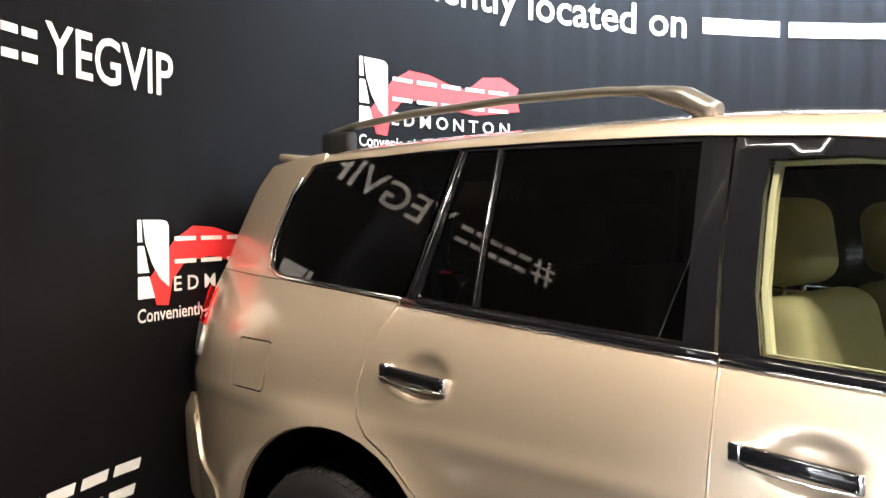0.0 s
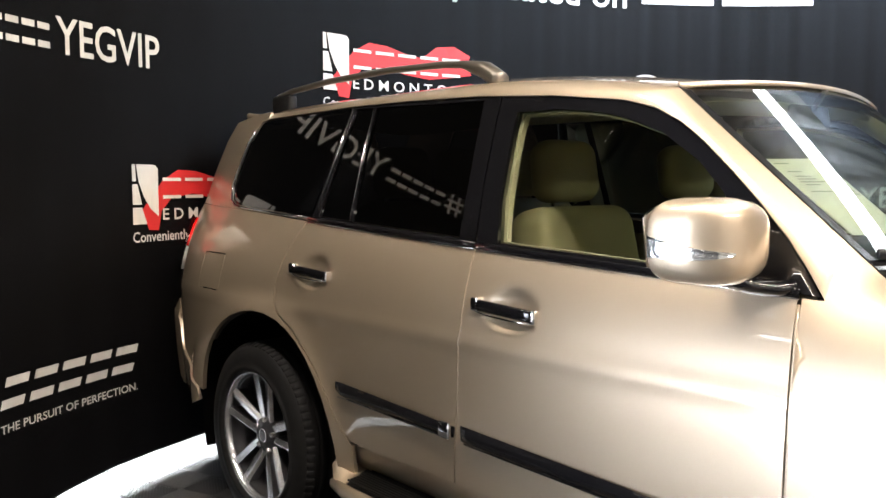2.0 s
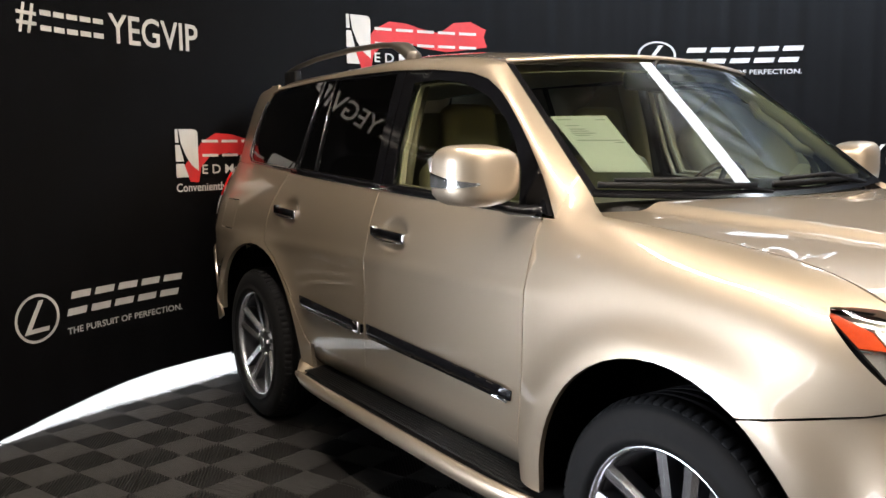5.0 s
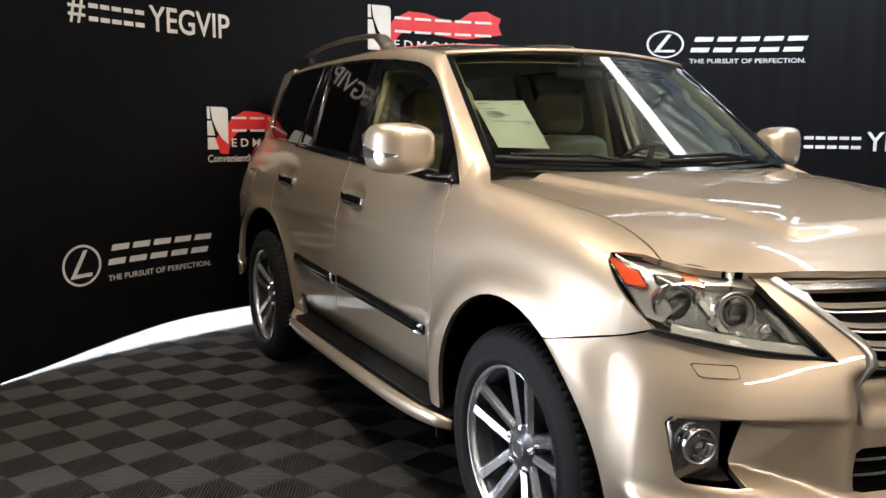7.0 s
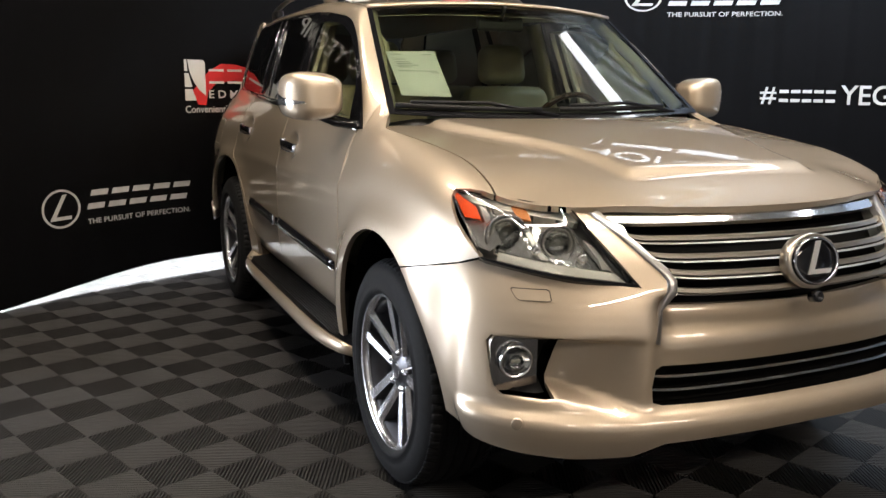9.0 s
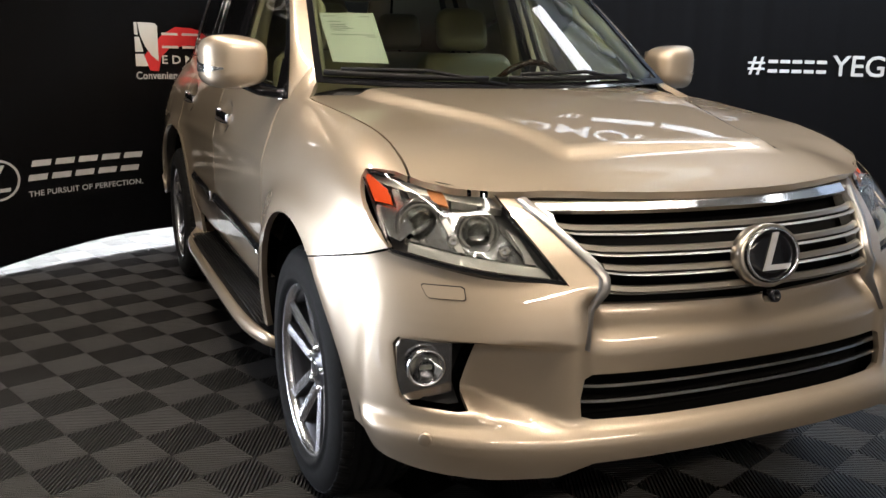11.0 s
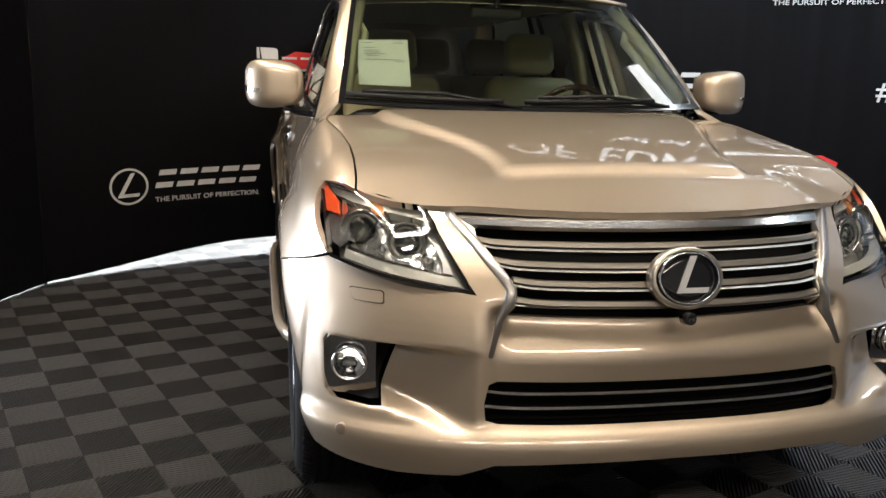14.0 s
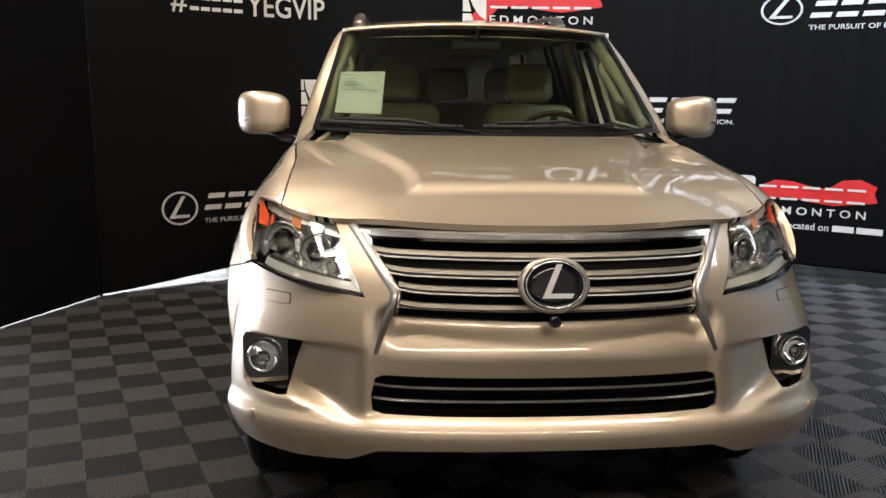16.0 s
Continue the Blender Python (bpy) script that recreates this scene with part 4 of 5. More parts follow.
    # upper frame: pillars and cant rail round the window line
    rear_line = [(3.258, 1.744), (3.32, 1.736), (3.405, 1.635), (3.445, 1.50), (3.455, 1.43), (3.43, 1.370), (3.37, 1.346), (3.30, b(3.30) + 0.006), (2.68, b(2.68) + 0.008)]
    up = [(2.68, b(2.68)), (3.3, b(3.3)), (3.86, 1.345), (3.80, 1.50), (3.72, 1.66), (3.63, cant(3.63)), (3.4, cant(3.4)), (3.26, cant(3.26))] + rear_line
    part("rear_pillar", patch(up, f, out, 0.035, 0.015, exact=True), PAINT, car)
    fu = f

    # black window frames and glass
    def ff(d):
        return lambda y, z: (s * (abs(fu(y, z)[0]) + d), y, z)

    g1 = [(0.730, b(0.73) + 0.025), (1.560, b(1.56) + 0.022), (1.590, 1.40), (1.605, 1.60), (1.605, 1.680), (1.435, 1.680), (1.286, 1.664), (1.181, 1.640), (1.051, 1.595), (0.920, 1.514), (0.839, 1.440), (0.765, 1.345)]
    fr1 = [(0.560, b(0.56) + 0.004), (1.650, b(1.65) + 0.004), (1.672, 1.45), (1.690, 1.741)] + [(y + 0.004, z - 0.002) for y, z in reversed(rail_out[:10])]
    part("window_frame", patch(fr1, ff(-0.006), out, 0.05, 0.015, [g1]), BLACK_GLOSS, fd)
    gl = part("window_glass", patch(g1, ff(-0.012), out, 0.08, 0, exact=True), GLASS_CLEAR, fd, "clear front door glass")
    gl.visible_shadow = False
    # pale door lining seen through the glass edge
    inner = [(y + (1.2 - y) * 0.035, z + (1.45 - z) * 0.035 if z > 1.3 else z + 0.003) for y, z in g1]
    part("window_lining", patch(g1, ff(-0.035), out, 0.08, 0.02, [inner]), CREAM, fd)
    g2 = [(1.735, b(1.735) + 0.022), (2.358, b(2.36) + 0.020), (2.372, 1.50), (2.388, 1.742), (1.772, 1.728), (1.752, 1.5)]
    g2b = [(2.380, b(2.38) + 0.020), (2.603, b(2.60) + 0.020), (2.568, 1.50), (2.532, 1.745), (2.411, 1.743), (2.394, 1.50)]
    fr2 = [(1.658, b(1.658) + 0.004), (2.655, b(2.65) + 0.004), (2.609, 1.50), (2.564, 1.756), (2.2, 1.754), (1.80, 1.744), (1.697, 1.740), (1.680, 1.45)]
    part("window_frame", patch(fr2, ff(-0.006), out, 0.05, 0.015, [g2, g2b]), BLACK_GLOSS, rd)
    for poly in (g2, g2b):
        part("window_glass", patch(poly, ff(-0.012), out, 0.08, 0, exact=True), GLASS_DARK, rd, "dark privacy glass")
    part("divider_trim", tube([ff(-0.002)(2.369, b(2.37) + 0.02), ff(-0.002)(2.383, 1.5), ff(-0.002)(2.400, 1.742)], 0.002, 6), CHROME, rd)
    part("divider_trim", tube([ff(0.0)(2.628, b(2.63) + 0.02), ff(0.0)(2.588, 1.5), ff(0.0)(2.546, 1.745)], 0.0022, 6), CHROME, rd)
    g3 = [(2.668, b(2.668) + 0.012), (3.30, b(3.30) + 0.013), (3.37, 1.353), (3.422, 1.375), (3.447, 1.43), (3.437, 1.50), (3.398, 1.630), (3.313, 1.730), (3.25, 1.738), (2.578, 1.752), (2.622, 1.50)]
    qg = part("quarter_window", patch(g3, ff(-0.006), out, 0.08, 0.010, exact=True), GLASS_DARK, car, "dark privacy glass with a chrome edge")
    rim = [ff(0.0)(y, z) for y, z in [(2.67, b(2.67) + 0.008), (3.0, b(3.0) + 0.006), (3.30, b(3.30) + 0.007), (3.373, 1.347), (3.428, 1.371), (3.452, 1.43), (3.442, 1.50), (3.402, 1.633), (3.36, 1.69)]]
    part("chrome_edge", tube(rim, 0.0055, 6), CHROME, qg)
    # dark block behind the rear glass keeps the cabin's rear dim
    # waist trim
    for y0_, y1_, p in ((0.60, 1.638, fd), (1.644, 2.66, rd)):
        part("waist_trim", tube([ff(0.006)(y0_ + (y1_ - y0_) * k / 10, b(y0_ + (y1_ - y0_) * k / 10) + 0.006) for k in range(11)], 0.006, 8, 0.011), BLACK_GLOSS, p)
        part("waist_chrome", tube([ff(0.004)(y0_ + (y1_ - y0_) * k / 10, b(y0_ + (y1_ - y0_) * k / 10) - 0.006) for k in range(11)], 0.003, 6), CHROME, p)
    # mirror foot panel
    part("mirror_sail", patch([(0.552, b(0.55) + 0.004), (0.725, b(0.72) + 0.012), (0.752, 1.345), (0.690, 1.368), (0.655, 1.335), (0.604, 1.276)], ff(0.003), out, 0.05, 0.012), BLACK_GLOSS, fd)

    # handles
    def handle(cy, cz, p):
        x = side_x(cy - 0.13, cz)
        h = part("door_handle", rbox((0.026, 0.235, 0.040), 0.011, 3, pose(s * (x + 0.024), cy, cz, 3 , 0, 0), lambda c: Vector((c.x * (1 - 0.2 * (c.y / 0.12) ** 2) - s * 0.020 * (abs(c.y) / 0.12) ** 3, c.y, c.z * (1 - 0.12 * abs(c.y) / 0.12)))), BLACK_GLOSS, p, "gloss black handle with chrome ends")
        part("handle_cap", rbox((0.030, 0.020, 0.043), 0.008, 3, pose(s * (x + 0.006), cy - 0.116, cz - 0.007)), CHROME, h)
        part("handle_cap", rbox((0.030, 0.034, 0.043), 0.008, 3, pose(s * (x + 0.006), cy + 0.118, cz + 0.007)), CHROME, h)
        part("handle_trim", tube([(s * (x + 0.036 - 0.02 * (abs(k - 5) / 5) ** 3), cy - 0.11 + 0.022 * k, cz - 0.019 + 0.0012 * (k - 5)) for k in range(11)], 0.003, 6), CHROME, h)

    handle(1.449, 1.086, fd)
    handle(2.496, 1.112, rd)

    # lower mouldings
    def mould(y0_, y1_, p):
        def m(y, z):
            k = smooth01(min(y - y0_, y1_ - y), 0.0, 0.05)
            w = (z - (0.655 + 0.034 * (y - 0.64))) / 0.027
            return (s * (side_x(y, z) + 0.004 + 0.022 * k * max(0.0, 1 - w * w)), y, z)
        zc = lambda y: 0.655 + 0.034 * (y - 0.64)
        pl = [(y0_ + 0.006, zc(y0_) - 0.022), (y0_ + 0.03, zc(y0_) - 0.025), (y1_ - 0.06, zc(y1_) - 0.025), (y1_, zc(y1_) - (0.004 if y1_ > 2 else 0.024)), (y1_, zc(y1_) + 0.024), (y1_ - 0.03, zc(y1_) + 0.025), (y0_ + 0.05, zc(y0_) + 0.022), (y0_, zc(y0_) + 0.012)]
        t = part("side_moulding", patch(pl, m, out, 0.016, 0.008), BLACK_GLOSS, p, "gloss black side moulding")
        part("moulding_chrome", tube([(s * (side_x(y, zc(y) - 0.028) + 0.008), y, zc(y) - 0.028) for y in [y0_ + 0.02 + (y1_ - y0_ - 0.04) * k / 8 for k in range(9)]], 0.004, 6), CHROME, t)

    mould(0.632, 1.612, fd)
    mould(1.640, 2.275, rd)
    part("moulding_cap", rbox((0.014, 0.05, 0.055), 0.006, 2, pose(s * (side_x(1.665, 0.69) + 0.022), 1.665, 0.692)), CHROME, rd)

    # sill and running board
    part("sill", patch([(0.60, 0.36), (2.30, 0.36), (2.30, 0.508), (0.60, 0.508)], lambda y, z: (s * (0.880 - 1.2 * max(0, 0.47 - z) ** 1.3), y, z), out, 0.05, 0.03), PAINT, car)
    rbx = lambda y: 0.995 - 0.05 * (abs(y - 1.40) / 0.93) ** 6
    step = part("running_board", patch([(y, w) for y, w in [(0.45, 0.05), (0.45, 0.95), (0.48, 1.0), (2.20, 1.0), (2.24, 0.95), (2.24, 0.05)]], lambda y, w: (s * (0.80 + (rbx(y) - 0.80) * w), y, 0.385 + 0.012 * (y - 1.4) - 0.035 * w ** 6 + 0.012 * (1 - w)), lambda p: (0, 0, 1), 0.05, 0.03), BLACK_PLASTIC, car, "black ribbed running board with a champagne edge")
    part("board_edge", tube([(s * (rbx(y) - 0.004), y, 0.355 + 0.012 * (y - 1.4)) for y in [0.42 + 1.84 * k / 20 for k in range(21)]], lambda k: 0.022 * (1 - 0.5 * (abs(k - 0.5) * 2) ** 8), 10, lambda k: 0.034 * (1 - 0.4 * (abs(k - 0.5) * 2) ** 8)), PAINT, step)
    part("board_corner", patch([(2.18, 0), (2.31, 0), (2.31, 1), (2.18, 1)], lambda y, w: (s * (0.80 + (rbx(min(y, 2.38)) - 0.80) * w * (1 - 2.5 * max(0, y - 2.24))), y, 0.40 + 0.4 * max(0, y - 2.20) - 0.03 * w ** 6), lambda p: (0, 0, 1), 0.03, 0.03), PAINT, step)
    for k in range(9):
        w = 0.28 + 0.07 * k
        part("board_rib", tube([(s * (0.80 + 0.19 * w), 0.56, 0.392 + 0.012 * (1 - w) - 0.010), (s * (0.80 + 0.19 * w), 2.16, 0.412 + 0.012 * (1 - w) - 0.010)], 0.004, 5), BLACK_PLASTIC, step)

    # wheel houses
    for cy in (0.0, 2.85):
        part("wheel_house", patch([(math.pi * -0.10, 0.60), (math.pi * 0.985, 0.60), (math.pi * 0.985, 0.90), (math.pi * -0.10, 0.90)], lambda a, x: (s * x, cy + 0.555 * math.cos(a), HUB + 0.525 * math.sin(a)), lambda p: (0, cy - p.y, HUB - p.z), 0.09, 0), DARK_SHELL, car)
        part("inner_guard", patch([(cy - 0.62, 0.25), (cy + 0.62, 0.25), (cy + 0.62, 0.95), (cy - 0.62, 0.95)], lambda y, z: (s * 0.60, y, z), out, 0.2, 0), DARK_SHELL, car)
    # mud flap behind the front wheel
    part("mud_flap", rbox((0.24, 0.02, 0.30), 0.008, 2, pose(s * 0.80, 0.575, 0.40, -8)), BLACK_PLASTIC, car)

    # door mirror
    c = Vector((s * 0.986, 0.728, 1.334))

    def cap(v, grow=0.0):
        e = Vector((v.x * 0.116, v.y * 0.095, v.z * 0.096)) * (1 + grow)
        # flat rear face, fuller outboard
        if e.y > 0.035:
            e.y = 0.035 + (e.y - 0.035) * 0.35
        e.z *= 1 - 0.16 * (s * v.x < 0) * abs(v.x)
        e.y += 0.055 * max(0, s * v.x) ** 2
        return c + e

    def ball(fn, n=20):
        bm = bmesh.new()
        bmesh.ops.create_uvsphere(bm, u_segments=36, v_segments=24, radius=1.0)
        for v in bm.verts:
            q = v.co.copy()
            k = (abs(q.x) ** 4.0 + abs(q.y) ** 4.0 + abs(q.z) ** 4.0) ** (-1 / 4.0)
            v.co = fn(q * k)
        return bm

    mir = part("door_mirror", ball(cap), PAINT, car, "champagne mirror housing with a clear indicator")

    def on_cap(az, el, grow):
        q = Vector((s * math.cos(az), -math.sin(az), el))
        return cap(q * (abs(q.x) ** 4 + abs(q.y) ** 4 + abs(q.z) ** 4) ** -0.25, grow)
    bm = patch([(-0.45, -1), (0.2, -1), (1.15, -0.15), (1.15, 0.15), (0.2, 0.8), (-0.45, 1)], lambda a, t: tuple(on_cap(a, -0.16 - 0.05 * a + 0.21 * t, 0.02)), lambda p: tuple(p - c), 0.12, 0.006)
    part("indicator", bm, REFLECTOR, mir)
    bm = patch([(-0.45, 0.9), (1.05, -0.05), (1.05, 0.12), (-0.45, 1.25)], lambda a, t: tuple(on_cap(a, -0.16 - 0.05 * a + 0.21 * t, 0.028)), lambda p: tuple(p - c), 0.12, 0.004)
    part("indicator_trim", bm, CHROME, mir)
    part("mirror_glass", patch([(-0.105, -0.068), (0.105, -0.06), (0.115, 0.05), (0.09, 0.072), (-0.10, 0.066)], lambda u, v: tuple(c + Vector((s * u, 0.066 + 0.05 * max(0, u / 0.128) ** 2, v))), lambda p: (0, 1, 0), 0.08, 0.004), CHROME, mir)
    part("mirror_arm", tube([c + Vector((-s * 0.02, -0.01, -0.075)), c + Vector((-s * 0.09, -0.03, -0.105)), (s * (0.84), 0.66, 1.222), (s * 0.815, 0.62, 1.225)], lambda k: 0.042 - 0.012 * k, 10, lambda k: 0.017 + 0.004 * k), BLACK_GLOSS, mir)

    # head lamp
    hl = part("headlamp", patch([(0.0, 0.0), (1.0, 0.0), (1.0, 1.0), (0.0, 1.0)], lambda a, t: tuple(Vector((s, 1, 1)) * lamp_face(a, t, 0.075)), lambda p: (s * 0.5, -0.7, 0.3), 0.10, 0), LAMP_GREY, car, "clear headlamp with two projectors and amber marker")

    def lf(d):
        return lambda a, t: tuple(Vector((s * (q := lamp_face(a, t, d)).x, q.y, q.z)))
    o = lambda p: (s * 0.5, -0.7, 0.3)
    lens = part("lens", patch([(0.0, 0.0), (1.0, 0.0), (1.0, 1.0), (0.0, 1.0)], lf(0.0), o, 0.08, 0), GLASS_LENS, hl)
    lens.visible_shadow = False
    part("lamp_border", patch([(-0.006, 0.03), (0.02, -0.012), (0.985, -0.012), (1.008, 0.02), (1.008, 1.008), (0.05, 1.008), (0.012, 0.995), (-0.004, 0.95)], lf(0.003), o, 0.05, 0.02, [[(0.010, 0.030), (0.982, 0.030), (0.998, 0.994), (0.006, 0.994)]]), BLACK_GLOSS, hl)
    part("marker", patch([(0.022, 0.60), (0.15, 0.60), (0.165, 0.78), (0.055, 0.955), (0.016, 0.95)], lf(0.012), o, 0.06, 0.01), AMBER, hl, "amber side marker")
    part("marker", patch([(0.475, 0.735), (0.575, 0.730), (0.590, 0.86), (0.58, 0.90), (0.48, 0.90), (0.468, 0.86)], lf(0.028), o, 0.06, 0.01), AMBER_DEEP, hl, "amber turn lamp bulb")
    part("reflector", patch([(0.09, 0.24), (0.47, 0.22), (0.47, 0.80), (0.17, 0.82)], lf(0.064), o, 0.05, 0.012), REFLECTOR, hl)
    part("reflector", patch([(0.49, 0.22), (0.86, 0.21), (0.84, 0.62), (0.80, 0.80), (0.49, 0.80)], lf(0.066), o, 0.05, 0.012), REFLECTOR, hl)
    part("lamp_brow", patch([(0.10, 0.87), (0.30, 0.82), (0.62, 0.81), (0.97, 0.84), (0.985, 0.985), (0.06, 0.985)], lf(0.030), o, 0.04, 0.03), SMOKE, hl, "pale brow over the projectors")
    part("side_reflector", patch([(0.022, 0.20), (0.10, 0.17), (0.225, 0.34), (0.245, 0.80), (0.195, 0.82), (0.175, 0.58), (0.022, 0.575)], lf(0.024), o, 0.04, 0.02), CHROME_SOFT, hl)
    for a, t in ((0.47, 0.34), (0.50, 0.62), (0.79, 0.66), (0.77, 0.33)):
        q = lamp_face(a, t, 0.050)
        part("small_bulb", lathe([(0.016, -0.01), (0.017, 0.006), (0.012, 0.010), (0.001, 0.004)], 16, Matrix.Translation((s * q.x, q.y, q.z)) @ Vector((1, 0, 0)).rotation_difference(Vector((s * 0.34, -0.92, 0.10)).normalized()).to_matrix().to_4x4()), CHROME, hl)
    part("divider", patch([(0.455, 0.22), (0.505, 0.22), (0.515, 0.78), (0.465, 0.78)], lf(0.048), o, 0.05, 0.02), LAMP_GREY, hl)
    part("light_strip", patch([(0.12, 0.06), (0.93, 0.055), (0.91, 0.16), (0.16, 0.18)], lf(0.022), o, 0.06, 0.02), FROST, hl)
    part("light_strip", patch([(0.845, 0.20), (0.905, 0.20), (0.925, 0.50), (0.885, 0.58), (0.875, 0.32)], lf(0.030), o, 0.05, 0.01), LAMP_GREY, hl)
    for a, t, r in ((0.295, 0.475, 0.065), (0.665, 0.50, 0.056)):
        q = lamp_face(a, t, 0.055)
        ax = Vector((s * 0.34, -0.92, 0.10)).normalized()
        m = Matrix.Translation((s * q.x, q.y, q.z)) @ Vector((1, 0, 0)).rotation_difference(ax).to_matrix().to_4x4()
        pr = part("projector", lathe([(r, -0.02), (r, 0.014), (r * 0.93, 0.020), (r * 0.86, 0.012), (r * 0.80, -0.01)], 32, m), CHROME, hl)
        part("projector_ring", lathe([(r * 0.80, -0.012), (r * 0.78, 0.010), (r * 0.68, 0.010), (r * 0.64, -0.006)], 32, m), LAMP_GREY, pr)
        part("projector_lens", lathe([(r * 0.64, -0.004), (r * 0.60, 0.008), (r * 0.45, 0.018), (r * 0.2, 0.023), (0.001, 0.024)], 32, m), GLASS_LENS, pr)
        part("projector_bowl", lathe([(r * 0.64, -0.006), (r * 0.35, -0.012), (0.001, -0.014)], 24, m), REFLECTOR, pr)

    # fog lamp
    fz = 0.638
    fx = 0.823
    fy = fascia(th_of(fx, fz), fz)[1] + 0.035
    bpl = [(0.752, 0.552), (0.760, 0.546), (0.872, 0.552), (0.886, 0.566), (0.889, 0.69), (0.878, 0.708), (0.765, 0.706), (0.752, 0.695)]
    bez = part("fog_bezel", patch(tz([(s * x, z) for x, z in bpl]), lambda a, z: (fascia(a, z)[0], -0.698 + 0.17 * (abs(fascia(a, z)[0]) - 0.77), z), away, 0.02, 0.03), DARK_CHROME, car, "dark chrome bezel round the fog lamp")
    m = pose(s * fx, -0.700, fz) @ Matrix.Rotation(radians(-90), 4, "Z") @ Matrix.Rotation(radians(s * 10), 4, "Z")
    fog = part("fog_lamp", lathe([(0.047, -0.015), (0.048, 0.012), (0.044, 0.016), (0.039, 0.008), (0.037, -0.02)], 36, m), CHROME, bez)
    part("fog_bowl", lathe([(0.038, -0.012), (0.026, -0.022), (0.001, -0.026)], 24, m), REFLECTOR, fog)
    part("fog_glass", lathe([(0.038, -0.002), (0.026, 0.005), (0.001, 0.008)], 24, m), GLASS_LENS, fog)
    for dz, wd in ((0.014, 0.030), (-0.006, 0.040)):
        part("fog_louvre", rbox((wd, 0.012, 0.012), 0.004, 2, m @ pose(-0.012, 0, dz, 0, 0, 90)), FROST, fog)
    part("fog_recess", patch(fog_hole(s), lambda a, z: (fascia(a, z)[0], fascia(a, z)[1] + 0.055, z), away, 0.04, 0), BLACK_PLASTIC, car)
    # washer flap and parking sensor
    flap = ((0.7395, 0.812), (0.745, 0.809), (0.806, 0.807), (0.812, 0.811), (0.8175, 0.831), (0.813, 0.8345), (0.744, 0.8365), (0.7385, 0.833))
    rim = [(0.7765 + (x - 0.7765) * 1.045, 0.822 + (z - 0.822) * 1.13) for x, z in flap]
    fl = part("washer_flap", patch(tz([(s * x, z) for x, z in flap]), lambda a, z: (fascia(a, z)[0] + s * 0.002, fascia(a, z)[1] - 0.003, z), away, 0.015, 0.006, exact=True), PAINT, car)
    # larger black patch under the flap paints the shadow line round it
    part("flap_shade_line", patch(tz([(s * x, z) for x, z in rim]), lambda a, z: (fascia(a, z)[0] + s * 0.0006, fascia(a, z)[1] - 0.0010, z), away, 0.015, 0.002), BLACK_PLASTIC, fl)
    q = Vector(fascia(th_of(s * 0.838, 0.484), 0.484))
    m = Matrix.Translation(q) @ Matrix.Rotation(radians(-90 + s * 38), 4, "Z")
    sn = part("parking_sensor", lathe([(0.016, -0.01), (0.016, 0.0015), (0.014, 0.0025)], 20, m), PAINT, car)

    # roof rail
    pts = [(s * 0.575, 1.79, roof_z(0.575, 1.79) + 0.002), (s * 0.570, 1.87, 1.846), (s * 0.565, 1.98, 1.874), (s * 0.562, 2.10, 1.886), (s * 0.546, 2.45, 1.898), (s * 0.520, 2.9, 1.895), (s * 0.490, 3.24, 1.880), (s * 0.480, 3.38, 1.862)]
    fine = []
    for i in range(len(pts) - 1):
        for k in range(6):
            fine.append(Vector(pts[i]).lerp(Vector(pts[i + 1]), k / 6))
    fine.append(Vector(pts[-1]))
    rr = part("roof_rail", tube(fine, lambda k: 0.036 - 0.019 * smooth01(k, 0.12, 0.34), 10, lambda k: 0.030 - 0.017 * smooth01(k, 0.12, 0.34)), RAIL, car, "raised grey roof rail")
    part("rail_foot", rbox((0.05, 0.16, 0.10), 0.015, 2, pose(s * 0.484, 3.33, 1.815)), BLACK_PLASTIC, rr)


side_set(-1)
side_set(1)

# ---- rear end ----
part("tailgate", patch([(-0.62, 0.62), (0.62, 0.62), (0.56, 1.2), (0.49, 1.60), (0.41, 1.76), (-0.41, 1.76), (-0.49, 1.60), (-0.56, 1.2)], lambda x, z: (x, 3.95 - 0.15 * x * x - 0.16 * max(0, z - 1.2) - 0.5 * max(0, z - 1.6) ** 2, z), lambda p: (0, 1, 0), 0.12, 0.02), PAINT, car)
part("rear_bumper", patch([(-0.80, 0.38), (0.80, 0.38), (0.80, 0.66), (-0.80, 0.66)], lambda x, z: (x, 4.01 - 0.10 * x * x, z), lambda p: (0, 1, 0), 0.12, 0.05), PAINT, car)
part("underbody", rbox((1.18, 4.2, 0.32), 0.05, 2, pose(0, 1.5, 0.46)), DARK_SHELL, car)
part("underbody", rbox((1.60, 1.60, 0.20), 0.05, 2, pose(0, 1.44, 0.46)), DARK_SHELL, car)
part("engine_bay", rbox((1.15, 0.80, 0.40), 0.05, 2, pose(0, -0.10, 0.80)), DARK_SHELL, car)
part("skid_plate", rbox((1.0, 0.5, 0.03), 0.01, 2, pose(0, -0.55, 0.40, 6)), BLACK_PLASTIC, car)


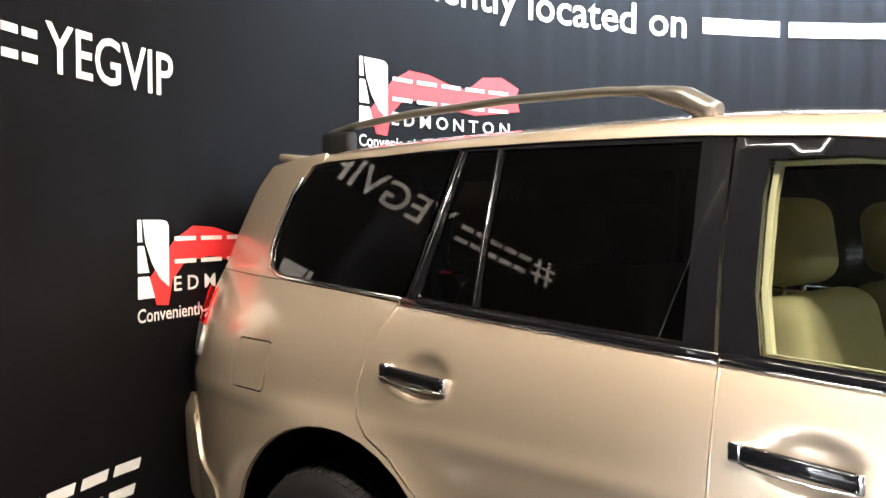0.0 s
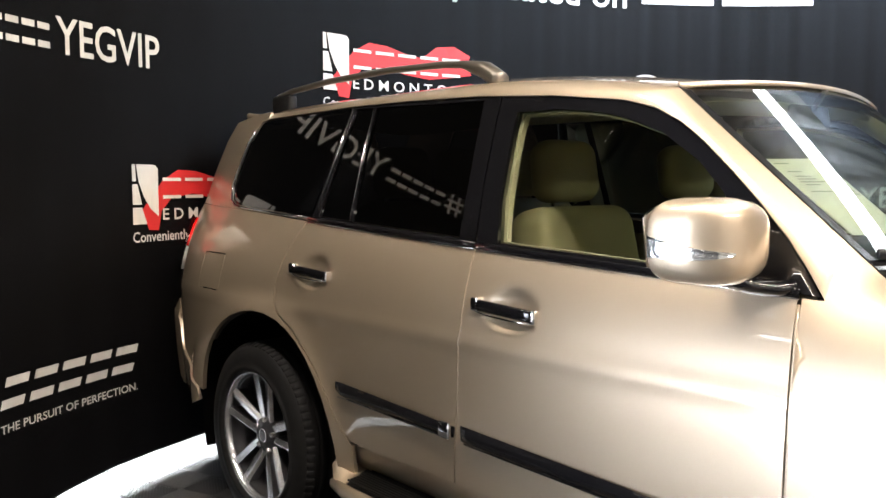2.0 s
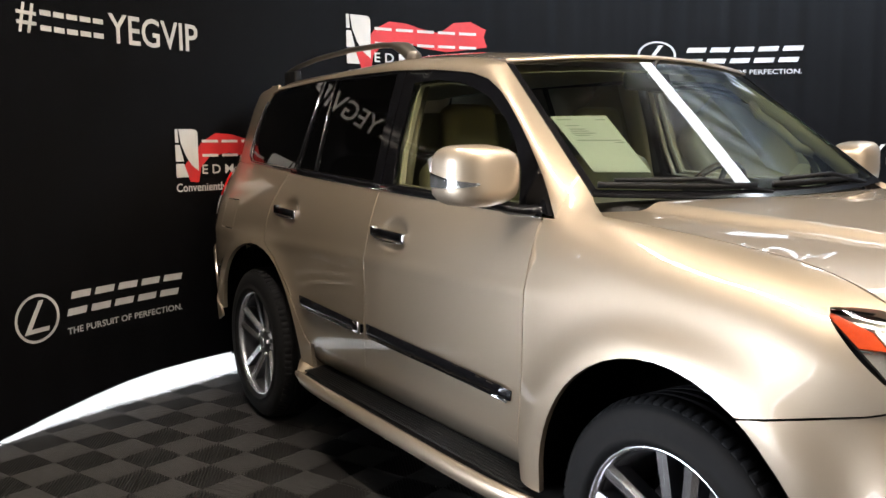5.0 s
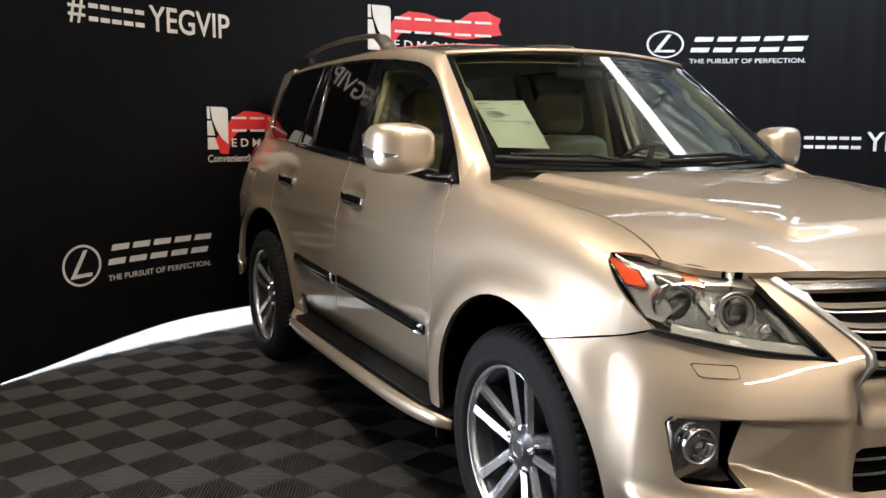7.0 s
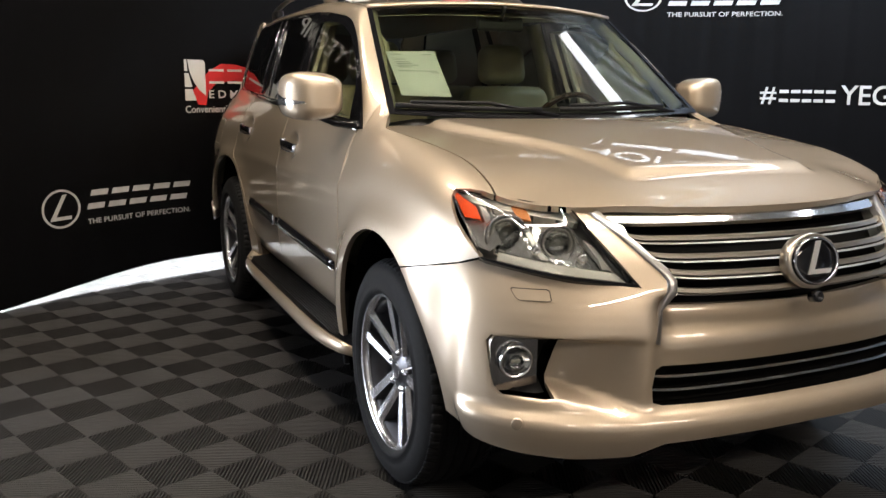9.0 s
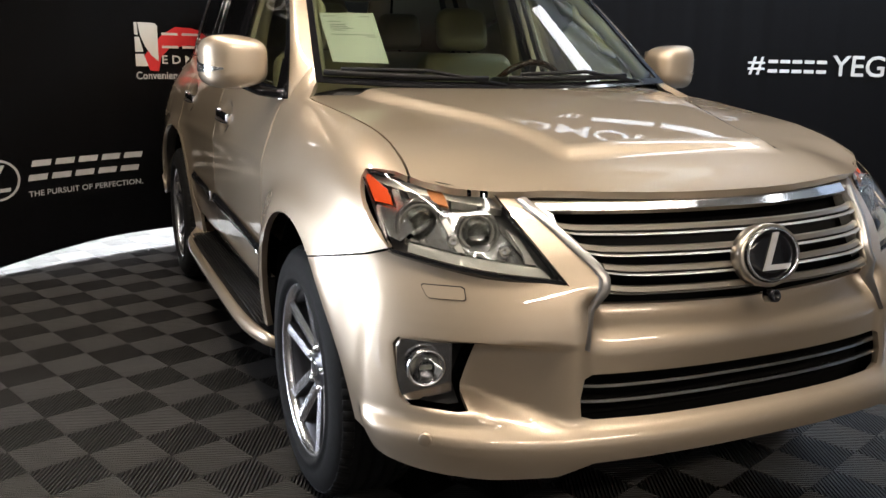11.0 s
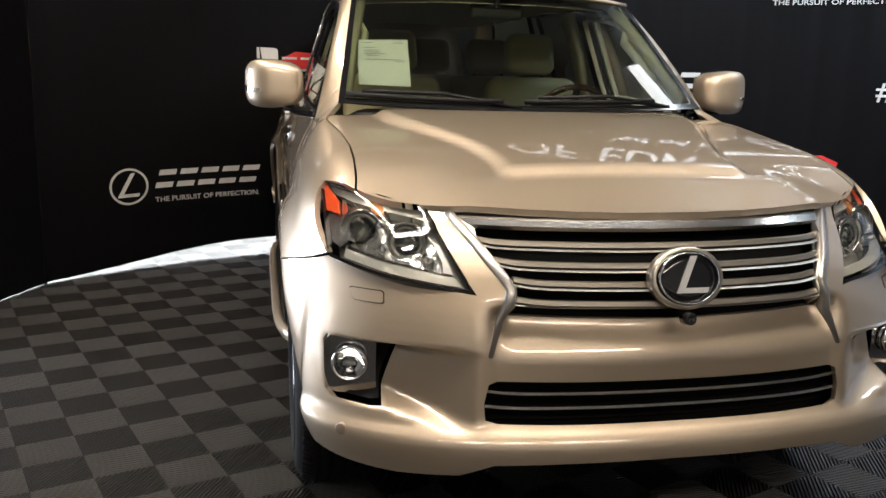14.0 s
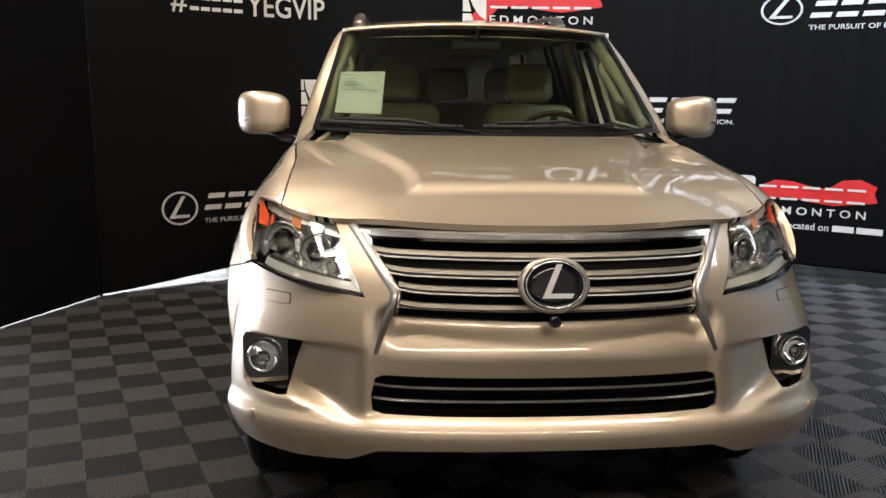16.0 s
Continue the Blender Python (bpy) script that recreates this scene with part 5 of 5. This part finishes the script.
# ---- wheels ----
def wheel(x, y, s):
    w = new("wheel")
    w.parent = car
    prof = [(0.262, -0.105), (0.275, -0.128), (0.320, -0.138), (0.360, -0.132), (0.384, -0.112), (0.392, -0.085)]
    for g0 in (-0.062, -0.021, 0.021, 0.062):
        prof += [(0.3965, g0 - 0.010), (0.3965, g0 - 0.005), (0.388, g0 - 0.004), (0.388, g0 + 0.004), (0.3965, g0 + 0.005)]
    prof += [(0.392, 0.085), (0.384, 0.112), (0.360, 0.132), (0.320, 0.138), (0.300, 0.137), (0.298, 0.141), (0.285, 0.140), (0.275, 0.128), (0.262, 0.105)]
    m = pose(x, y, 0.3975) @ (Matrix.Identity(4) if s > 0 else Matrix.Rotation(math.pi, 4, "Z"))
    bm = lathe(prof, 72, None, caps=False)
    # shoulder blocks
    for k in range(76):
        a = 2 * math.pi * k / 76
        for sx in (-1, 1):
            b2 = rbox((0.034, 0.0245, 0.010), 0.002, 1, Matrix.Rotation(a, 4, "X") @ pose(sx * 0.101, 0, 0.3850, 0, sx * 24, 0))
            tmp = bpy.data.meshes.new("block")
            b2.to_mesh(tmp)
            b2.free()
            bm.from_mesh(tmp)
            bpy.data.meshes.remove(tmp)
    bmesh.ops.transform(bm, matrix=m, verts=bm.verts)
    part("tyre", bm, RUBBER, w, "black road tyre with grooved tread", smooth=True)
    rim = part("rim", lathe([(0.268, 0.090), (0.275, 0.122), (0.271, 0.127), (0.264, 0.123), (0.259, 0.104), (0.258, 0.090)], 64, m, True), RIM, w, "polished alloy rim with five split spokes")
    part("rim_barrel", lathe([(0.262, -0.11), (0.266, 0.092), (0.252, 0.092), (0.243, 0.02), (0.235, -0.10)], 64, m, True), RIM_DARK, rim)
    part("brake_disc", lathe([(0.170, -0.03), (0.170, -0.005), (0.09, -0.005), (0.07, 0.01)], 40, m), BRAKE, w)
    part("caliper", rbox((0.08, 0.10, 0.20), 0.02, 2, m @ pose(0.0, 0.15, 0.03)), RIM_DARK, w)
    part("inner_barrel", lathe([(0.240, -0.09), (0.20, -0.10), (0.05, -0.10)], 40, m), DARK_SHELL, w)

    def spoke(a, da, db, wide0, wide1, dep, material, tip=0):
        """One arm from hub to rim at angle a, leaning by da; a flat bright face over slanting sides."""
        bm = bmesh.new()
        rings = []
        for i in range(7):
            u = i / 6
            half = wide0 + (wide1 - wide0) * u
            xx = 0.080 + 0.034 * u - dep
            y_, z_ = (0.070 * math.sin(a + da) * (1 - u) + 0.262 * math.sin(a + db) * u, 0.070 * math.cos(a + da) * (1 - u) + 0.262 * math.cos(a + db) * u)
            ca_, sa_ = math.cos(a), math.sin(a)
            rings.append([bm.verts.new((xx - k, y_ + half * v * ca_, z_ - half * v * sa_)) for v, k in ((-1.12, 0.055), (-1, 0.010 + 0.004 * tip), (-0.1 - 0.35 * tip, 0.0), (0.1 - 0.35 * tip, 0.0), (1, 0.010 - 0.004 * tip), (1.12, 0.055))])
        for p, q in zip(rings, rings[1:]):
            for i in range(6):
                bm.faces.new((p[i], q[i], q[(i + 1) % 6], p[(i + 1) % 6])).material_index = 1 if i in (0, 4, 5) else 0
        bm.faces.new(rings[0])
        bm.faces.new(rings[-1][::-1])
        bmesh.ops.recalc_face_normals(bm, faces=bm.faces)
        bmesh.ops.transform(bm, matrix=m, verts=bm.verts)
        part("spoke", bm, material, rim, smooth=False).data.materials.append(RIM_DARK)

    for k in range(5):
        a = 2 * math.pi * (k + 0.08) / 5
        spoke(a, -0.40, -0.195, 0.019, 0.021, 0.0, RIM, 1)
        spoke(a, 0.40, 0.195, 0.019, 0.021, 0.0, RIM, -1)
    hub = part("hub", lathe([(0.094, 0.0), (0.090, 0.060), (0.074, 0.078), (0.045, 0.080), (0.040, 0.088), (0.030, 0.090), (0.001, 0.091)], 40, m), RIM_DARK, rim)
    for k in range(5):
        a = 2 * math.pi * (k + 0.08) / 5
        part("lug_nut", lathe([(0.013, 0.05), (0.013, 0.088), (0.008, 0.093)], 10, m @ pose(0, 0.066 * math.sin(a), 0.066 * math.cos(a))), CHROME, hub)
    part("hub_ring", lathe([(0.030, 0.089), (0.030, 0.093), (0.026, 0.093), (0.026, 0.089)], 30, m, True), CHROME, hub)


for sx in (-1, 1):
    wheel(sx * 0.815, 0.0, sx)
    wheel(sx * 0.815, 2.85, sx)

# ---- cabin ----
part("cabin_floor", rbox((1.44, 2.9, 0.05), 0.01, 1, pose(0, 2.0, 0.62)), CABIN_DARK, car)
bm = rbox((1.46, 0.52, 0.34), 0.09, 4, pose(0, 0.66, 1.08), lambda c: Vector((c.x, c.y, c.z - 0.10 * max(0, c.y) * 2)))
dash = part("dashboard", bm, CABIN_DARK, car, "dark dashboard top")
part("instrument_hood", rbox((0.42, 0.24, 0.07), 0.03, 3, pose(0.37, 0.83, 1.245)), CABIN_DARK, dash)
part("wood_band", rbox((1.36, 0.03, 0.07), 0.012, 2, pose(0, 0.93, 1.10)), WOOD, dash)
for s in (-1, 1):
    part("door_lining", rbox((0.03, 2.1, 0.62), 0.012, 2, pose(s * 0.755, 1.65, 0.90)), CREAM, car)
    part("pillar_lining", tube([(s * 0.715, 0.56, 1.29), (s * 0.665, 0.82, 1.50), (s * 0.60, 1.10, 1.70)], 0.028, 8, 0.030), CREAM, car)
    part("pillar_lining", tube([(s * 0.715, 1.68, 1.22), (s * 0.655, 1.69, 1.50), (s * 0.59, 1.70, 1.72)], 0.060, 8, 0.03, up=(s, 0, 0)), CREAM, car)
    part("grab_handle", tube([(s * 0.680, 0.72, 1.385), (s * 0.640, 0.76, 1.405), (s * 0.618, 0.84, 1.48), (s * 0.595, 0.93, 1.545), (s * 0.622, 0.98, 1.60)], 0.017, 8, 0.020), CREAM, car)


def seat(x, y, second=False):
    st = new("seat")
    st.parent = car
    st["label"] = "cream leather seat with head restraint"
    lean = radians(-13)
    part("cushion", rbox((0.54, 0.54, 0.20), 0.07, 4, pose(x, y - 0.28, 0.76, 5)), LEATHER, st)

    def backshape(c):
        k = c.z / 0.34
        w = 1 - 0.10 * max(0, k) ** 2
        bulge = 0.05 * (abs(c.x) / 0.26) ** 2.5 if c.y < 0 else 0
        return Vector((c.x * w, c.y - bulge, c.z))
    mb = pose(x, y + 0.08, 1.065, -13)
    bk = part("backrest", rbox((0.52, 0.17, 0.62), 0.07, 5, mb, backshape), LEATHER, st)
    hr = part("head_restraint", rbox((0.275, 0.13, 0.215), 0.055, 5, pose(x, y + 0.155, 1.495, -8), lambda c: Vector((c.x * (1 - 0.08 * max(0, c.z) / 0.1), c.y, c.z))), LEATHER, st)
    for dx in (-0.06, 0.06):
        part("post", tube([(x + dx, y + 0.15, 1.32), (x + dx, y + 0.16, 1.43)], 0.006, 8, up=(0, 1, 0)), CHROME, hr)


for x in (-0.375, 0.375):
    seat(x, 1.52)
    seat(x, 2.42)
seat(0.0, 2.45)
part("console", rbox((0.24, 0.9, 0.24), 0.05, 3, pose(0, 1.25, 0.86)), CREAM, car)

# steering wheel
sw = new("steering_wheel")
sw.parent = car
m = pose(0.37, 0.985, 1.175, 0, 0, 0) @ Matrix.Rotation(radians(-62), 4, "X")
ring = [m @ Vector((0.190 * math.cos(2 * math.pi * k / 40), 0.190 * math.sin(2 * math.pi * k / 40), 0)) for k in range(41)]
part("wheel_rim", tube(ring, 0.0145, 8, up=m.to_3x3() @ Vector((0, 0, 1))), WOOD, sw, "dark wood and leather steering wheel rim")
part("airbag_pad", rbox((0.17, 0.13, 0.06), 0.025, 3, m @ pose(0, 0, -0.01)), CABIN_DARK, sw)
for ax in (0, math.pi, -math.pi / 2):
    part("wheel_spoke", tube([m @ Vector((0.06 * math.cos(ax), 0.06 * math.sin(ax), -0.008)), m @ Vector((0.185 * math.cos(ax), 0.185 * math.sin(ax), 0))], 0.018, 8, 0.008, up=m.to_3x3() @ Vector((0, 0, 1))), CABIN_DARK, sw)
part("rear_view_mirror", rbox((0.24, 0.03, 0.07), 0.014, 3, pose(0, 0.99, 1.665, -10)), CABIN_DARK, car)
part("mirror_stalk", tube([(0, 0.94, 1.745), (0, 0.985, 1.68)], 0.010, 8, up=(1, 0, 0)), CABIN_DARK, car)

# price sheet behind the screen
sheet = thing("price_sheet", "white printed price sheet behind the windscreen", "paper")


def sheet_f(u, v, d=-0.012):
    return screen(u, v, d)


part("page", patch([(-0.905, 0.185), (-0.632, 0.185), (-0.642, 0.575), (-0.935, 0.575)], sheet_f, lambda p: (0, -0.6, 0.8), 0.08, 0.002), PAPER, sheet)
for v, u0, u1 in ((0.505, -0.91, -0.84), (0.50, -0.72, -0.66), (0.46, -0.89, -0.82), (0.435, -0.88, -0.80), (0.42, -0.88, -0.79), (0.405, -0.88, -0.76), (0.39, -0.87, -0.80), (0.355, -0.88, -0.66), (0.34, -0.70, -0.65)):
    part("print_line", patch([(u0 - 0.01, v + 0.035), (u1 - 0.01, v + 0.035), (u1 - 0.01, v + 0.040), (u0 - 0.01, v + 0.040)], lambda u, w: screen(u, w, -0.008), lambda p: (0, -0.6, 0.8), 0.08, 0), INK, sheet, smooth=False)

# ---- floor tiles: ribbed squares, four to a tile, in two greys ----
PITCH, TURN_T = 0.2025, radians(20.25)
TX, TY = -2.3062, 1.3055


def tile_mesh():
    bm = bmesh.new()
    e = 0.0004

    def quad(pts, mi):
        f = bm.faces.new([bm.verts.new(p) for p in pts])
        f.material_index = mi
    for qi in range(2):
        for qj in range(2):
            mi = (qi + qj) % 2
            x0_, y0_ = qi * PITCH + e, qj * PITCH + e
            a = PITCH - 2 * e
            quad([(x0_, y0_, -0.010), (x0_ + a, y0_, -0.010), (x0_ + a, y0_ + a, -0.010), (x0_, y0_ + a, -0.010)], mi)
            n = 21
            step = 2 * a / n
            for k in range(n):
                c0, c1 = k * step + 0.0015, k * step + step * 0.60

                def cut(c):
                    # ends of the line u + v = c (or its mirror) inside the square
                    if c <= a:
                        return (c, 0), (0, c)
                    return (a, c - a), (c - a, a)
                (p0, p1), (q0, q1) = cut(c0), cut(c1)
                flip = (lambda p: p) if mi == 0 else (lambda p: (a - p[0], p[1]))
                w = [flip(p) for p in (p0, q0, q1, p1)]
                top = [(x0_ + u, y0_ + v, 0.0) for u, v in w]
                low_ = [(x0_ + u, y0_ + v, -0.010) for u, v in w]
                if mi == 1:
                    top.reverse()
                    low_.reverse()
                quad(top, mi)
                quad([low_[0], low_[3], top[3], top[0]] if mi == 0 else [low_[0], low_[3], top[3], top[0]], mi)
                quad([low_[2], low_[1], top[1], top[2]], mi)
    bmesh.ops.recalc_face_normals(bm, faces=[f for f in bm.faces])
    for f in bm.faces:
        f.normal_update()
        if f.normal.z < -0.5:
            f.normal_flip()
    me = bpy.data.meshes.new("floor_tile")
    bm.to_mesh(me)
    bm.free()
    me.materials.append(TILE_LIGHT)
    me.materials.append(TILE_DARK)
    return me


tiles = tagged(new("floor"), "ribbed plastic floor tiles in two dark greys", "floor", kind="structure")
tm = tile_mesh()
spots = []
for i in range(-22, 23):
    for j in range(-24, 16):
        u, v = (2 * i) * PITCH, (2 * j) * PITCH
        x = TX + u * math.cos(TURN_T) - v * math.sin(TURN_T)
        y = TY + u * math.sin(TURN_T) + v * math.cos(TURN_T)
        if -5.2 < x < 4.9 and -4.6 < y < 4.3:
            spots.append(((x + 0.9) ** 2 + (y - 0.6) ** 2, x, y))
spots.sort()
for _, x, y in spots[:300]:
    t = new("tile", tm)
    t.parent = tiles
    t.matrix_basis = pose(x, y, 0, 0, 0, math.degrees(TURN_T))
bm = bmesh.new()
for _, x, y in spots[300:]:
    k = len(bm.verts)
    bm.from_mesh(tm)
    bm.verts.ensure_lookup_table()
    m = pose(x, y, 0, 0, 0, math.degrees(TURN_T))
    for v in bm.verts[k:]:
        v.co = m @ v.co
me = bpy.data.meshes.new("tile_field")
bm.to_mesh(me)
bm.free()
me.materials.append(TILE_LIGHT)
me.materials.append(TILE_DARK)
ob = new("tile_field", me)
ob.parent = tiles
tagged(ob, "further ribbed plastic tiles of the same floor", kind="stuff")
